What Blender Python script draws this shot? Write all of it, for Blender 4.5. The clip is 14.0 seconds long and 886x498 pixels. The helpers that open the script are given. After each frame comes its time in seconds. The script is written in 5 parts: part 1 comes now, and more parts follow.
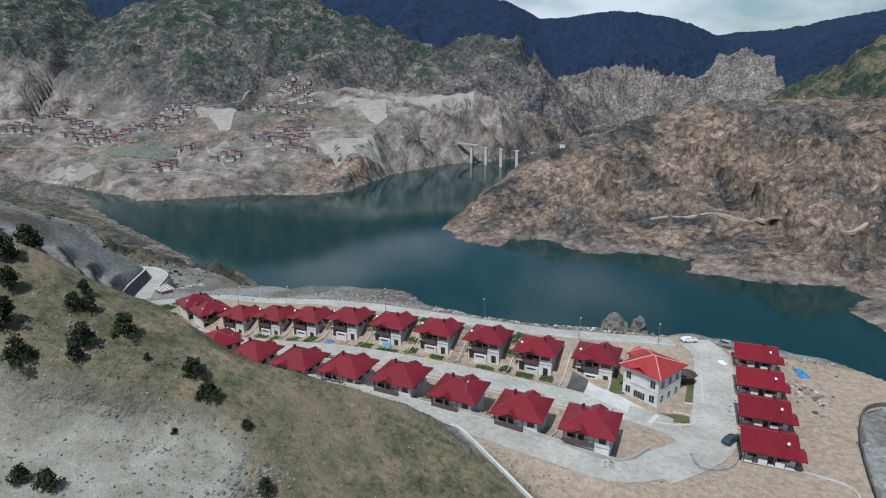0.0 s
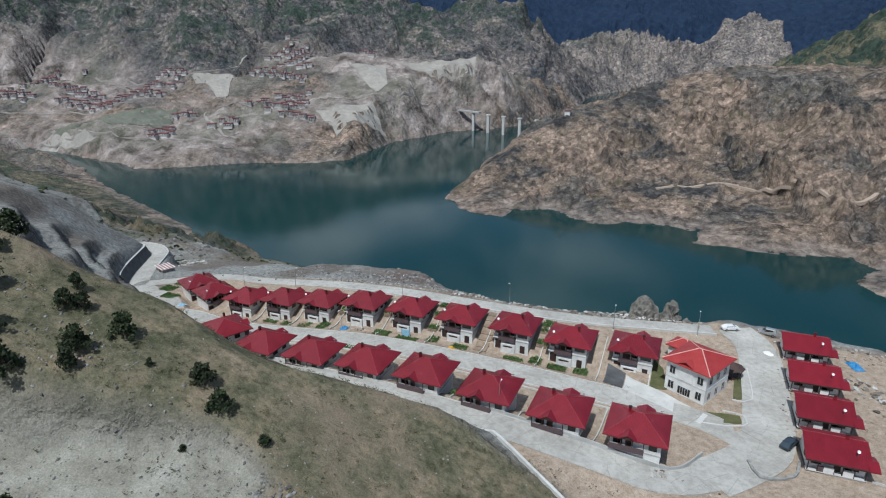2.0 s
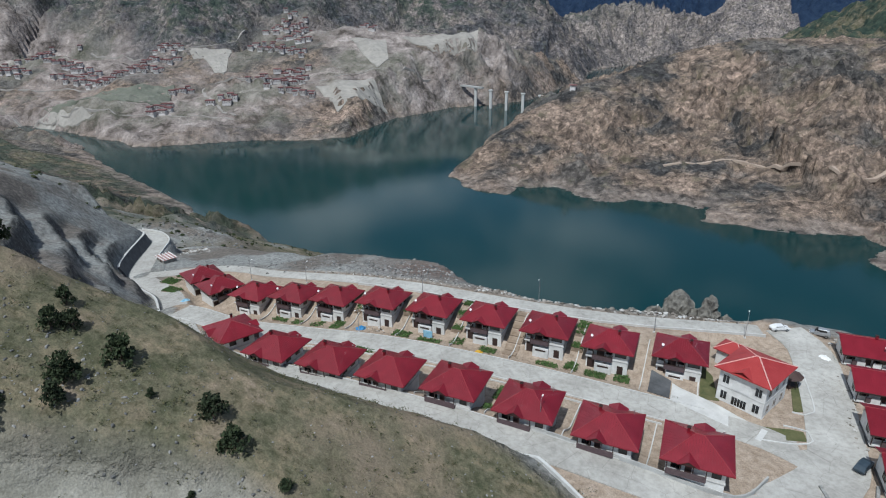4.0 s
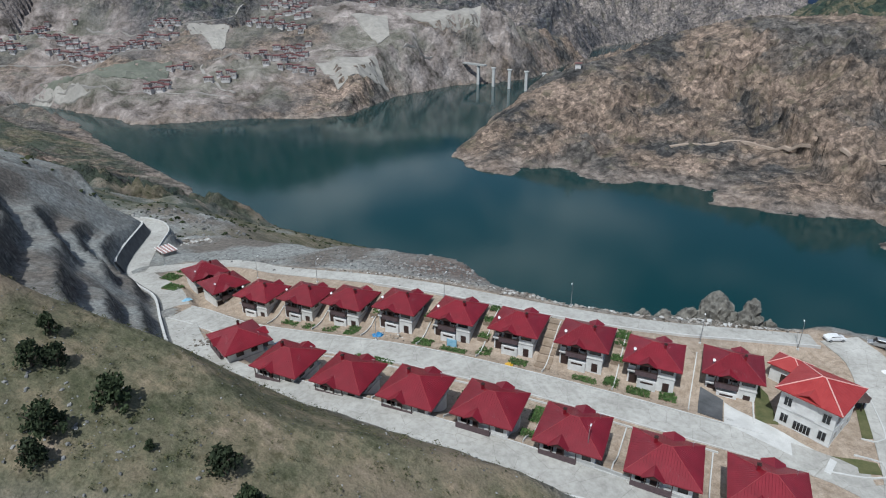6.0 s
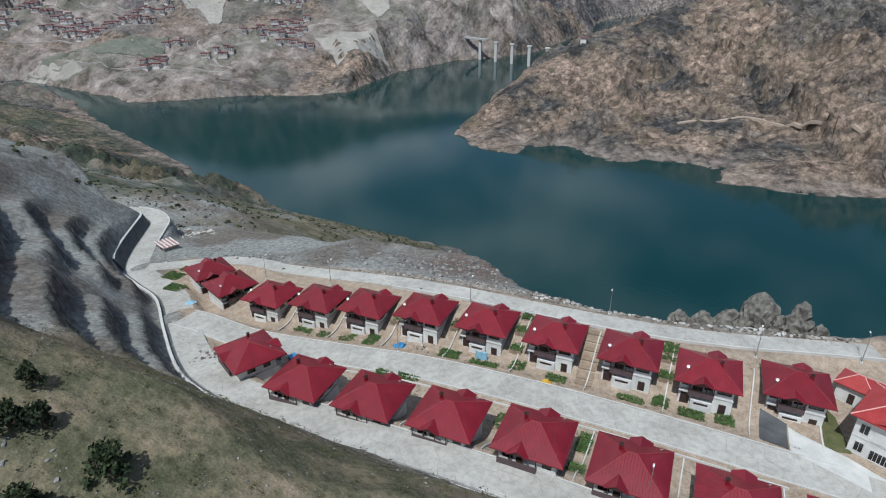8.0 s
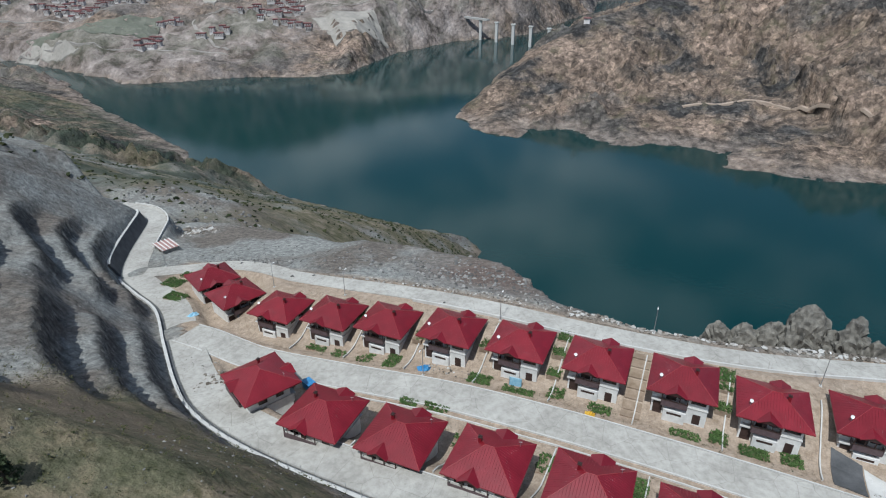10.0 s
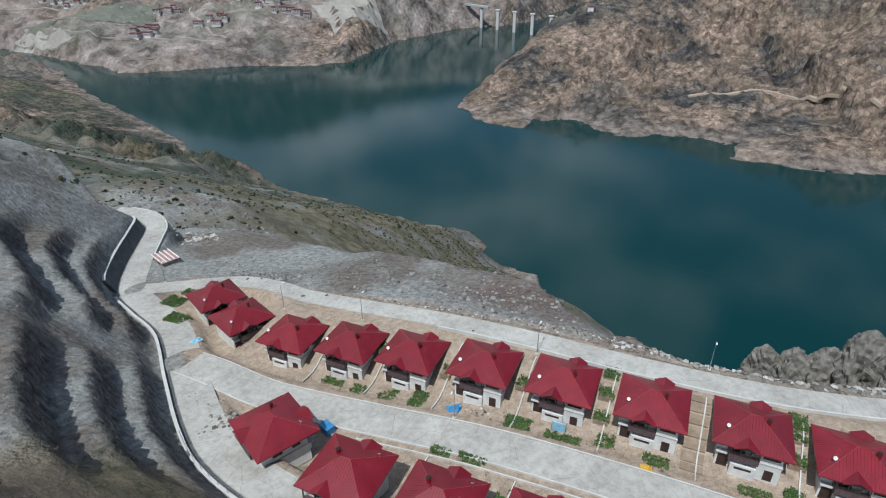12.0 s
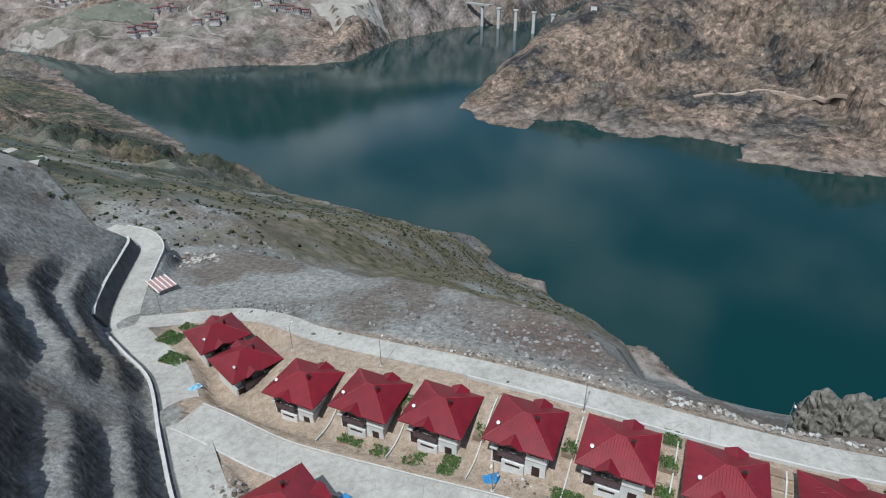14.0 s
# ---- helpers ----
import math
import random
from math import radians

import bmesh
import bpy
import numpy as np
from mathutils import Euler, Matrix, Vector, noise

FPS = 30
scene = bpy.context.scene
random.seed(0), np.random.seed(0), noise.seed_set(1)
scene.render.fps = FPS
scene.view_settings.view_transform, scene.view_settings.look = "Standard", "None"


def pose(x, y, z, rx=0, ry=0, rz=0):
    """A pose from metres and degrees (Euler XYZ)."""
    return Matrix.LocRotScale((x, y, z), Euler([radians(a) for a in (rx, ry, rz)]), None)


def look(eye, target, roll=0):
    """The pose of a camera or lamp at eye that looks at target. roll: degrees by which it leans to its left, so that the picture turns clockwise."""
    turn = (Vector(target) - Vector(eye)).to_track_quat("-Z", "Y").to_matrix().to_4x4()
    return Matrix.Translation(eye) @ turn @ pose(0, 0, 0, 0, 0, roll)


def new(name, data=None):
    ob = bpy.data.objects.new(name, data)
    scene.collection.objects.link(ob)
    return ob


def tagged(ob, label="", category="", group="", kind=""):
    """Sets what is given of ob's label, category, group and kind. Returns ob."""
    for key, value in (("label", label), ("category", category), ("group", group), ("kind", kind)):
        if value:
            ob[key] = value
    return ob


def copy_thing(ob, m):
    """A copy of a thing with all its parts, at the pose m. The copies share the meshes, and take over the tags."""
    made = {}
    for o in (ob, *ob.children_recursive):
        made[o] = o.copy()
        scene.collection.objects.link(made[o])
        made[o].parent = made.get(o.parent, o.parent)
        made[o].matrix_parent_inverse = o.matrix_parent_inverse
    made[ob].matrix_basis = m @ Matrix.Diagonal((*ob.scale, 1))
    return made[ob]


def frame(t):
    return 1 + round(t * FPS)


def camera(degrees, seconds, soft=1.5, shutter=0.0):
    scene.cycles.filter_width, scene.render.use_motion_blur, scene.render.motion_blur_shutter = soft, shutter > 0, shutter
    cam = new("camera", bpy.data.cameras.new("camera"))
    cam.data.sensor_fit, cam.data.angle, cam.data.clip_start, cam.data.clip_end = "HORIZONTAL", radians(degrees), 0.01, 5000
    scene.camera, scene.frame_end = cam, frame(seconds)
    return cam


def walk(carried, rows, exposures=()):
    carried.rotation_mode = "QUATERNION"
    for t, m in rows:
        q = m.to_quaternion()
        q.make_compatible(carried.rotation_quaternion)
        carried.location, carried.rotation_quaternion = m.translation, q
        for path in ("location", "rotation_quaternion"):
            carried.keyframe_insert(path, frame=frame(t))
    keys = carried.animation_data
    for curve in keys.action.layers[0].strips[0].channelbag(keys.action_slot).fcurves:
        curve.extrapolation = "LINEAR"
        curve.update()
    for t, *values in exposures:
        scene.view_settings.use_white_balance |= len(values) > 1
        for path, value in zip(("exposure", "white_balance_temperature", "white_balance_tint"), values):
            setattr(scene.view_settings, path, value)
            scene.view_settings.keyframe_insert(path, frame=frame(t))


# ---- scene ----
cam = camera(73.5, 14.0, soft=1.1)
PATH = [
    (0, (65.338, -133.153, 69.703), (64.554, -131.401, 69.139), -0.40),
    (0.5, (62.644, -130.958, 69.61), (61.865, -129.212, 69.02), -0.30),
    (1, (59.968, -128.7, 69.529), (59.192, -126.962, 68.915), -0.30),
    (1.5, (57.308, -126.393, 69.461), (56.535, -124.664, 68.816), -0.30),
    (2, (54.66, -124.047, 69.406), (53.891, -122.326, 68.74), -0.30),
    (2.5, (52.023, -121.674, 69.366), (51.256, -119.959, 68.678), -0.30),
    (3, (49.396, -119.281, 69.341), (48.63, -117.573, 68.633), -0.40),
    (5.5, (36.329, -107.246, 69.429), (35.577, -105.568, 68.64), -0.40),
    (6, (33.718, -104.852, 69.487), (32.969, -103.182, 68.68), -0.30),
    (6.5, (31.104, -102.465, 69.556), (30.36, -100.802, 68.732), -0.30),
    (7, (28.486, -100.085, 69.635), (27.744, -98.43, 68.792), -0.40),
    (9.5, (15.286, -88.155, 70.125), (14.563, -86.534, 69.203), -0.40),
    (10, (12.616, -85.72, 70.227), (11.897, -84.104, 69.294), -0.40),
    (10.5, (9.933, -83.25, 70.325), (9.217, -81.639, 69.382), -0.40),
    (11, (7.237, -80.732, 70.416), (6.525, -79.126, 69.46), -0.40),
    (11.5, (4.527, -78.156, 70.497), (3.819, -76.553, 69.533), -0.40),
    (12, (1.803, -75.506, 70.564), (1.095, -73.906, 69.597), -0.40),
    (12.5, (-0.938, -72.769, 70.615), (-1.645, -71.169, 69.644), -0.40),
    (13, (-3.694, -69.928, 70.645), (-4.4, -68.329, 69.673), -0.50),
    (13.5, (-6.467, -66.967, 70.65), (-7.173, -65.367, 69.677), -0.40),
    (14, (-9.257, -63.866, 70.627), (-9.961, -62.267, 69.654), -0.40),
]
walk(cam, [(t, look(eye, target, roll)) for t, eye, target, roll in PATH],
     [(0, 0.12, 5850, 5), (14, 0.24, 5920, 5)])

# ---- daylight: high sun behind the camera, broken cloud ----
SUN_WAY = Vector((0.0, -0.5, 0.86)).normalized()
world = bpy.data.worlds.new("sky")
scene.world = world
world.use_nodes = True
wn, wl = world.node_tree.nodes, world.node_tree.links
wn.clear()
w_out, w_bg, w_mix = wn.new("ShaderNodeOutputWorld"), wn.new("ShaderNodeBackground"), wn.new("ShaderNodeMix")
w_sky, w_co, w_noise, w_ramp = wn.new("ShaderNodeTexSky"), wn.new("ShaderNodeTexCoord"), wn.new("ShaderNodeTexNoise"), wn.new("ShaderNodeValToRGB")
w_map = wn.new("ShaderNodeMapping")
w_sky.sky_type, w_sky.sun_disc = "NISHITA", False
w_sky.sun_elevation = math.asin(SUN_WAY.z)
w_sky.sun_rotation = math.atan2(SUN_WAY.x, SUN_WAY.y)
w_map.inputs["Scale"].default_value = (1.0, 1.0, 2.6)
w_noise.inputs["Scale"].default_value, w_noise.inputs["Detail"].default_value = 4.2, 7.0
w_noise.inputs["Roughness"].default_value = 0.55
w_ramp.color_ramp.elements[0].position, w_ramp.color_ramp.elements[1].position = 0.5, 0.72
w_mix.data_type = "RGBA"
w_mix.inputs["B"].default_value = (9.0, 9.3, 9.8, 1)
wl.new(w_co.outputs["Generated"], w_map.inputs["Vector"])
wl.new(w_map.outputs["Vector"], w_noise.inputs["Vector"])
w_dot, w_sep, w_low, w_cover = wn.new("ShaderNodeVectorMath"), wn.new("ShaderNodeSeparateXYZ"), wn.new("ShaderNodeMapRange"), wn.new("ShaderNodeMath")
w_sum = wn.new("ShaderNodeMath")
w_dot.operation = "DOT_PRODUCT"
w_dot.inputs[1].default_value = (-0.26, 0.02, 0.0)
w_low.inputs["From Min"].default_value, w_low.inputs["From Max"].default_value = 0.05, 0.22
w_low.inputs["To Min"].default_value, w_low.inputs["To Max"].default_value = 0.16, 0.0
wl.new(w_co.outputs["Generated"], w_dot.inputs[0])
wl.new(w_co.outputs["Generated"], w_sep.inputs[0])
wl.new(w_sep.outputs["Z"], w_low.inputs["Value"])
wl.new(w_noise.outputs["Fac"], w_cover.inputs[0])
wl.new(w_dot.outputs["Value"], w_cover.inputs[1])
wl.new(w_cover.outputs[0], w_sum.inputs[0])
wl.new(w_low.outputs["Result"], w_sum.inputs[1])
wl.new(w_sum.outputs[0], w_ramp.inputs["Fac"])
wl.new(w_ramp.outputs["Color"], w_mix.inputs["Factor"])
wl.new(w_sky.outputs["Color"], w_mix.inputs["A"])
wl.new(w_mix.outputs["Result"], w_bg.inputs["Color"])
w_bg.inputs["Strength"].default_value = 0.074
wl.new(w_bg.outputs["Background"], w_out.inputs["Surface"])

sun_data = bpy.data.lights.new("sun", "SUN")
sun_data.energy, sun_data.angle, sun_data.color = 3.5, radians(0.6), (1.0, 0.965, 0.91)
sun = new("sun", sun_data)
sun.matrix_world = look((0, 0, 400), Vector((0, 0, 400)) - SUN_WAY)


# ---- materials ----
def node_material(name, rough=0.8, metal=0.0, spec=0.5):
    m = bpy.data.materials.new(name)
    m.use_nodes = True
    b = m.node_tree.nodes["Principled BSDF"]
    b.inputs["Roughness"].default_value, b.inputs["Metallic"].default_value = rough, metal
    b.inputs["Specular IOR Level"].default_value = spec
    return m, m.node_tree.nodes, m.node_tree.links, b


def noise_node(nodes, links, scale, detail=4.0, rough=0.6, coords=None):
    n = nodes.new("ShaderNodeTexNoise")
    n.inputs["Scale"].default_value, n.inputs["Detail"].default_value = scale, detail
    n.inputs["Roughness"].default_value = rough
    if coords is not None:
        links.new(coords, n.inputs["Vector"])
    return n


def ramp_node(nodes, links, fac, stops):
    r = nodes.new("ShaderNodeValToRGB")
    els = r.color_ramp.elements
    while len(els) < len(stops):
        els.new(0.5)
    for e, (p, c) in zip(els, stops):
        e.position = p
        e.color = (*c, 1) if len(c) == 3 else c
    links.new(fac, r.inputs["Fac"])
    return r


def mix_node(nodes, links, fac, a, b, kind="MIX"):
    x = nodes.new("ShaderNodeMix")
    x.data_type, x.blend_type = "RGBA", kind
    for key, v in (("Factor", fac), ("A", a), ("B", b)):
        if hasattr(v, "links"):
            links.new(v, x.inputs[key])
        elif key == "Factor":
            x.inputs[0].default_value = v
        else:
            x.inputs[key].default_value = (*v, 1)
    return x.outputs["Result"]


def bump_node(nodes, links, height, bsdf, strength, distance):
    b = nodes.new("ShaderNodeBump")
    b.inputs["Strength"].default_value, b.inputs["Distance"].default_value = strength, distance
    links.new(height, b.inputs["Height"])
    links.new(b.outputs["Normal"], bsdf.inputs["Normal"])


def worn(name, dark, light, scale=3.0, rough=0.8, metal=0.0, bump=0.3, fine=40.0, spec=0.4, vary=0.0):
    """A surface with large stains, fine grain and a little relief, in world-sized object coordinates."""
    m, n, l, b = node_material(name, rough, metal, spec)
    co = n.new("ShaderNodeTexCoord").outputs["Object"]
    big, small = noise_node(n, l, scale, 5, 0.6, co), noise_node(n, l, fine, 3, 0.6, co)
    c = ramp_node(n, l, big.outputs["Fac"], [(0.3, dark), (0.7, light)]).outputs["Color"]
    g = ramp_node(n, l, small.outputs["Fac"], [(0.25, (0.78, 0.78, 0.78)), (0.75, (1.0, 1.0, 1.0))]).outputs["Color"]
    c = mix_node(n, l, 1.0, c, g, "MULTIPLY")
    if vary:
        info = n.new("ShaderNodeObjectInfo").outputs["Random"]
        v = ramp_node(n, l, info, [(0.0, (1 - vary,) * 3), (1.0, (1.0, 1.0, 1.0))]).outputs["Color"]
        c = mix_node(n, l, 1.0, c, v, "MULTIPLY")
    l.new(c, b.inputs["Base Color"])
    if bump:
        bump_node(n, l, small.outputs["Fac"], b, bump, 0.02)
    return m


# ---- the lie of the land: x along the two rows of houses, y towards the lake ----
LAKE = -230.5
NEAR_SHORE = [(-1800, 870), (-1388, 859), (-1058, 707), (-725, 582), (-666, 527), (-474, 488), (-345, 479), (-240, 454), (-178, 449),
              (-177, 416), (-113, 414), (-101, 388), (-78, 365), (-54, 345), (-10, 347), (14, 321), (53, 299), (110, 296),
              (170, 350), (230, 470), (280, 600), (285, 688), (254, 754)]
HEAD_SHORE = [(300, 800), (281, 823), (272, 852), (183, 833), (50, 834), (73, 902), (-47, 912), (-107, 868), (-178, 937), (-259, 912),
              (-257, 855), (-320, 848), (-412, 933), (-419, 1098), (-415, 1400), (-300, 1600), (-330, 2000), (-400, 2400), (-300, 2900), (-160, 3400), (-130, 3920)]
FAR_SHORE = [(-330, 3832), (-447, 3686), (-561, 3377), (-571, 3110), (-508, 2732), (-530, 2600), (-560, 2300), (-560, 2050), (-640, 1900), (-754, 1782), (-832, 1511), (-812, 1194), (-900, 1120),
             (-1042, 1058), (-1140, 961), (-1234, 892), (-1290, 925), (-1500, 960), (-1800, 1000)]
SHORE = NEAR_SHORE + HEAD_SHORE + FAR_SHORE

# Crest lines (x, y, z) with the slope at which their sides fall.
CRESTS = [
    ([(-400, 951, -222), (-350, 1050, -176), (-294, 1152, -132), (-244, 1240, -92), (-159, 1355, -68), (-55, 1456, -28), (106, 1506, 7),
      (224, 1494, 8), (365, 1480, 8), (525, 1442, 1), (685, 1404, 1), (1100, 1350, 40)], 0.42),
    ([(279, 2099, 14), (384, 2036, 66), (483, 1971, 132), (623, 1924, 201), (852, 1972, 250), (1500, 1900, 300)], 0.5),
    ([(-4500, 1250, 600), (-3497, 1450, 560), (-3180, 1701, 517), (-2881, 1945, 450), (-2759, 2054, 315), (-2607, 2122, 399), (-2228, 2347, 488),
      (-1872, 2506, 430), (-1591, 2577, 320), (-1288, 2658, 198), (-1120, 2623, 117)], 0.62),
    ([(-1370, 2895, 180), (-1122, 3006, 243), (-886, 3056, 221), (-680, 3094, 140), (-493, 3068, 22), (-300, 3064, -141)], 0.6),
    ([(-1091, 2089, -8), (-799, 2164, -28), (-737, 2192, -22), (-577, 2209, -74), (-470, 2220, -150)], 0.6),
    ([(-696, 3799, 80), (-407, 3928, 131), (-174, 4033, 83), (24, 4066, 66), (206, 4367, 193), (498, 4443, -8)], 0.5),
    ([(-4219, 2880, 795), (-2791, 3519, 759), (-2076, 3839, 687), (-1351, 4163, 559), (-1129, 4263, 447), (-982, 4328, 454), (-620, 4491, 495),
      (-249, 4656, 443), (98, 4757, 293), (539, 4899, 4)], 1.0),
    ([(-90, 4793, 310), (94, 4876, 337), (496, 5012, 373), (845, 5124, 445), (1077, 5184, 479), (1833, 5369, 554)], 0.5),
    ([(-1749, 972, -173), (-1435, 1080, -169), (-1267, 1243, -151), (-1157, 1456, -137), (-999, 1582, -133), (-836, 1764, -143)], 0.22),
    ([(-2495, 1131, -112), (-2162, 1335, -75), (-1659, 1396, -85), (-1476, 1587, -62), (-1308, 1772, -6), (-1100, 1920, 3), (-764, 2070, -12)], 0.3),
]

# Roads: centre line (x, y, z) and width.
UPPER_ROAD = [(67, -24, -1.6), (61.5, -31, -1.3), (54, -35.4, -0.6), (45, -35.6, 0.5), (25, -35.6, 2.3), (0, -35.6, 3.0), (-20, -35.2, 2.2), (-40, -33.4, 0.4), (-55, -29.5, -1.8), (-66, -23.5, -4.2),
              (-80, -13.5, -6.6), (-97, -1, -9.2), (-112, 5, -10.8), (-124, 10.5, -12.2), (-135, 22, -13.8), (-146, 36, -15.4), (-154, 45.5, -16.4), (-165, 51, -17), (-180, 51, -17.6)]
STREET = [(72, -19, -1.6), (66, -15, -1.7), (58, -12.2, -1.75), (40, -11.3, -1.6), (20, -11.2, -1.1), (0, -11.2, -1.1), (-20, -11.4, -1.9), (-40, -12, -4.0), (-60, -12.5, -5.9), (-70, -12.0, -6.0), (-76, -11.4, -6.05), (-83, -10.6, -6.9)]
LAKE_ROAD = [(62, 27, -0.4), (48, 22.5, 0.2), (35, 17.5, 1.2), (20, 13.5, 2.2), (0, 11.8, 2.6), (-20, 12.8, 1.8), (-40, 14, 0.0), (-60, 15.5, -3.0), (-75, 17.5, -5.6),
             (-86, 20.5, -7.6), (-98, 20.5, -9.2), (-112, 15, -10.9), (-121, 11, -11.8)]
SIDE_ROAD = [(67, 30, -0.5), (71.5, 22, -0.8), (72.6, 8, -1.2), (72.6, -8, -1.5), (71.5, -18, -1.6), (67, -25, -1.6), (62, -31, -1.3)]
FAR_ROAD = [(-262, 80, -31), (-280, 88, -32), (-330, 122, -41), (-350, 138, -49), (-372, 150, -54), (-400, 150, -53)]
ROADS = [(UPPER_ROAD, 6.4), (STREET, 6.6), (LAKE_ROAD, 4.9), (SIDE_ROAD, 9.2), (FAR_ROAD, 7.0)]


def lattice(ix, iy, seed):
    h = (ix.astype(np.int64) * 374761393 + iy.astype(np.int64) * 668265263 + seed * 974634777) & 0x7FFFFFFF
    h = ((h ^ (h >> 13)) * 1274126177) & 0x7FFFFFFF
    return ((h ^ (h >> 16)) & 0xFFFF) / 65535.0


def value_noise(x, y, seed):
    ix, iy = np.floor(x), np.floor(y)
    fx, fy = x - ix, y - iy
    fx, fy = fx * fx * fx * (fx * (fx * 6 - 15) + 10), fy * fy * fy * (fy * (fy * 6 - 15) + 10)
    a, b = lattice(ix, iy, seed), lattice(ix + 1, iy, seed)
    c, d = lattice(ix, iy + 1, seed), lattice(ix + 1, iy + 1, seed)
    return (a + (b - a) * fx) * (1 - fy) + (c + (d - c) * fx) * fy


def fractal(x, y, size, octaves, seed, gain=0.5, ridged=False):
    """Noise from -1 to 1; ridged: sharp crests and soft hollows."""
    total, amount, weight = 0.0, 1.0, 0.0
    for k in range(octaves):
        ca, sa = math.cos(0.7 * k + seed), math.sin(0.7 * k + seed)
        v = value_noise((x * ca - y * sa) / size + 17.3 * k, (x * sa + y * ca) / size - 9.1 * k, seed + k) * 2 - 1
        total = total + amount * ((1 - 2 * np.abs(v)) if ridged else v)
        weight += amount
        amount *= gain
        size *= 0.49
    return total / weight


def step(a, b, v):
    t = np.clip((v - a) / (b - a), 0, 1)
    return t * t * (3 - 2 * t)


def along(points, x, y):
    """The distance from a line of points and the third value at the nearest place."""
    best = np.full(np.shape(x), 1e9)
    value = np.zeros(np.shape(x))
    for p, q in zip(points, points[1:]):
        dx, dy = q[0] - p[0], q[1] - p[1]
        t = np.clip(((x - p[0]) * dx + (y - p[1]) * dy) / (dx * dx + dy * dy), 0, 1)
        d = np.hypot(x - p[0] - t * dx, y - p[1] - t * dy)
        nearer = d < best
        best = np.where(nearer, d, best)
        if len(p) > 2:
            value = np.where(nearer, p[2] + t * (q[2] - p[2]), value)
    return best, value


def within(points, x, y):
    inside = np.zeros(np.shape(x), bool)
    for (ax, ay, *_), (bx, by, *_) in zip(points, points[1:] + points[:1]):
        crosses = (ay > y) != (by > y)
        inside ^= crosses & (x < (bx - ax) * (y - ay) / (by - ay + 1e-12) + ax)
    return inside


def street_level(x):
    return np.interp(x, [-150, -120, -100, -80, -66, -52, -39, -24, -10, 4, 18, 31, 46, 70, 110], [-16, -12, -9.9, -8.5, -7.4, -5.4, -3.9, -2.0, -1.4, -1.0, -0.9, -1.2, -1.6, -1.4, -1.6])


BENCH_EDGE = [(-60, -100), (-36, -90), (-20, -83), (-10.6, -76.5), (-2, -73.5), (5, -73), (10, -76), (14, -84), (20, -100), (30, -125)]


def bench_share(x, y):
    """From 0 on the spur to 1 on the bench dug into it."""
    d, _ = along(BENCH_EDGE, x, y)
    on = within(BENCH_EDGE + [(30, -400), (-60, -400)], x, y)
    return step(0.0, 4.5, np.where(on, d, -d) + 1.2 * fractal(x, y, 7, 3, 71))


def village_ground(x, y):
    """The terraces on which the houses stand, before roads are cut in."""
    z = street_level(x)
    west, east = step(-95, -70, x), 1 - step(36, 56, x)
    z = z + step(-2.2, 7, y) * 3.6 * west * east
    z = z - 0.85 * step(-8, -6, y) * (1 - step(-2.8, -0.6, y)) * west * east
    z = z - 1.9 * (1 - step(8, 16, np.hypot(x + 88.5, y - 6)))
    z = z + (1 - step(-32, -24, y)) * 3.6 * step(-72, -50, x) * (1 - step(28, 55, x))
    return z


def lake_side(x, y):
    """How far the ground falls beyond the edge of the terrace."""
    edge = np.interp(x, [-260, -150, -120, -60, -25, -8, 8, 25, 40, 55, 75, 100, 130], [70, 66, 62, 50, 40, 20, 16, 18, 23.5, 32, 37, 34, 14])
    past = np.maximum(0, y - edge)
    return 0.2 * np.clip(y - 18, 0, 60) * (1 - step(-12, 10, x)) + np.interp(x, [-200, -60, 0, 60], [0.55, 0.66, 0.78, 0.85]) * past + 2.0 * (1 - np.exp(-past / 4))


def lot_share(x, y):
    """From 0 on the spur to 1 on the level lots beyond its foot."""
    return step(-0.5, 2.5, 0.41 * (x - 23) + 0.91 * (y + 39.5)) * step(12, 24, x)


def hill(x, y):
    """The grassy spur beside the camera's way, with the bench dug into it."""
    top = 21.5 - 0.43 * (np.maximum(x, -44) + 2) + 0.1 * np.maximum(0, -44 - x) + 1.0 * fractal(x, y, 30, 3, 5)
    top = top - (0.1 + 0.38 * step(-15, -46, x)) * np.maximum(0, y + 70)
    top = top + 3.0 * step(-34, -48, x) * step(-75, -68, y)
    bench = 17.5 - 0.12 * (x + 10) + 0.5 * fractal(x, y, 12, 3, 8)
    k = bench_share(x, y)
    top = top * (1 - k) + np.minimum(bench, top) * k
    k = lot_share(x, y)
    return top * (1 - k) - 1.3 * k


BERM_D = [0, 5.4, 7.0, 8.3, 12.6, 14.2, 19.6, 21.5, 28.5, 30.4, 38.0, 40.0, 60.0]
BERM_RISE = [0, 0.2, 1.3, 6.4, 7.6, 13.6, 15.0, 22.2, 24.0, 31.0, 33.0, 40.0, 46.0]


def berms(x, y, d):
    """The stepped cut above the road: how high, and how much of it is the steep rocky face of a step."""
    q = d + 1.1 * fractal(x, y, 26, 4, 41) + 0.5 * fractal(x, y, 5, 3, 44, 0.6, True)
    rise = np.interp(q, BERM_D, BERM_RISE)
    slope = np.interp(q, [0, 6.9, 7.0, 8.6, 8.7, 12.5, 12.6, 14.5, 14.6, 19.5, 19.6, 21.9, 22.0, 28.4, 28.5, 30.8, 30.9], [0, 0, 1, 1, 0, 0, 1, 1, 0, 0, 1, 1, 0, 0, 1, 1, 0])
    broken = step(-0.75, -0.3, fractal(x, y, 30, 3, 77)) * step(-152, -132, x)
    plain = np.interp(d, [5, 40], [0.2, 38])
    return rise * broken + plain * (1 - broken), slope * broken


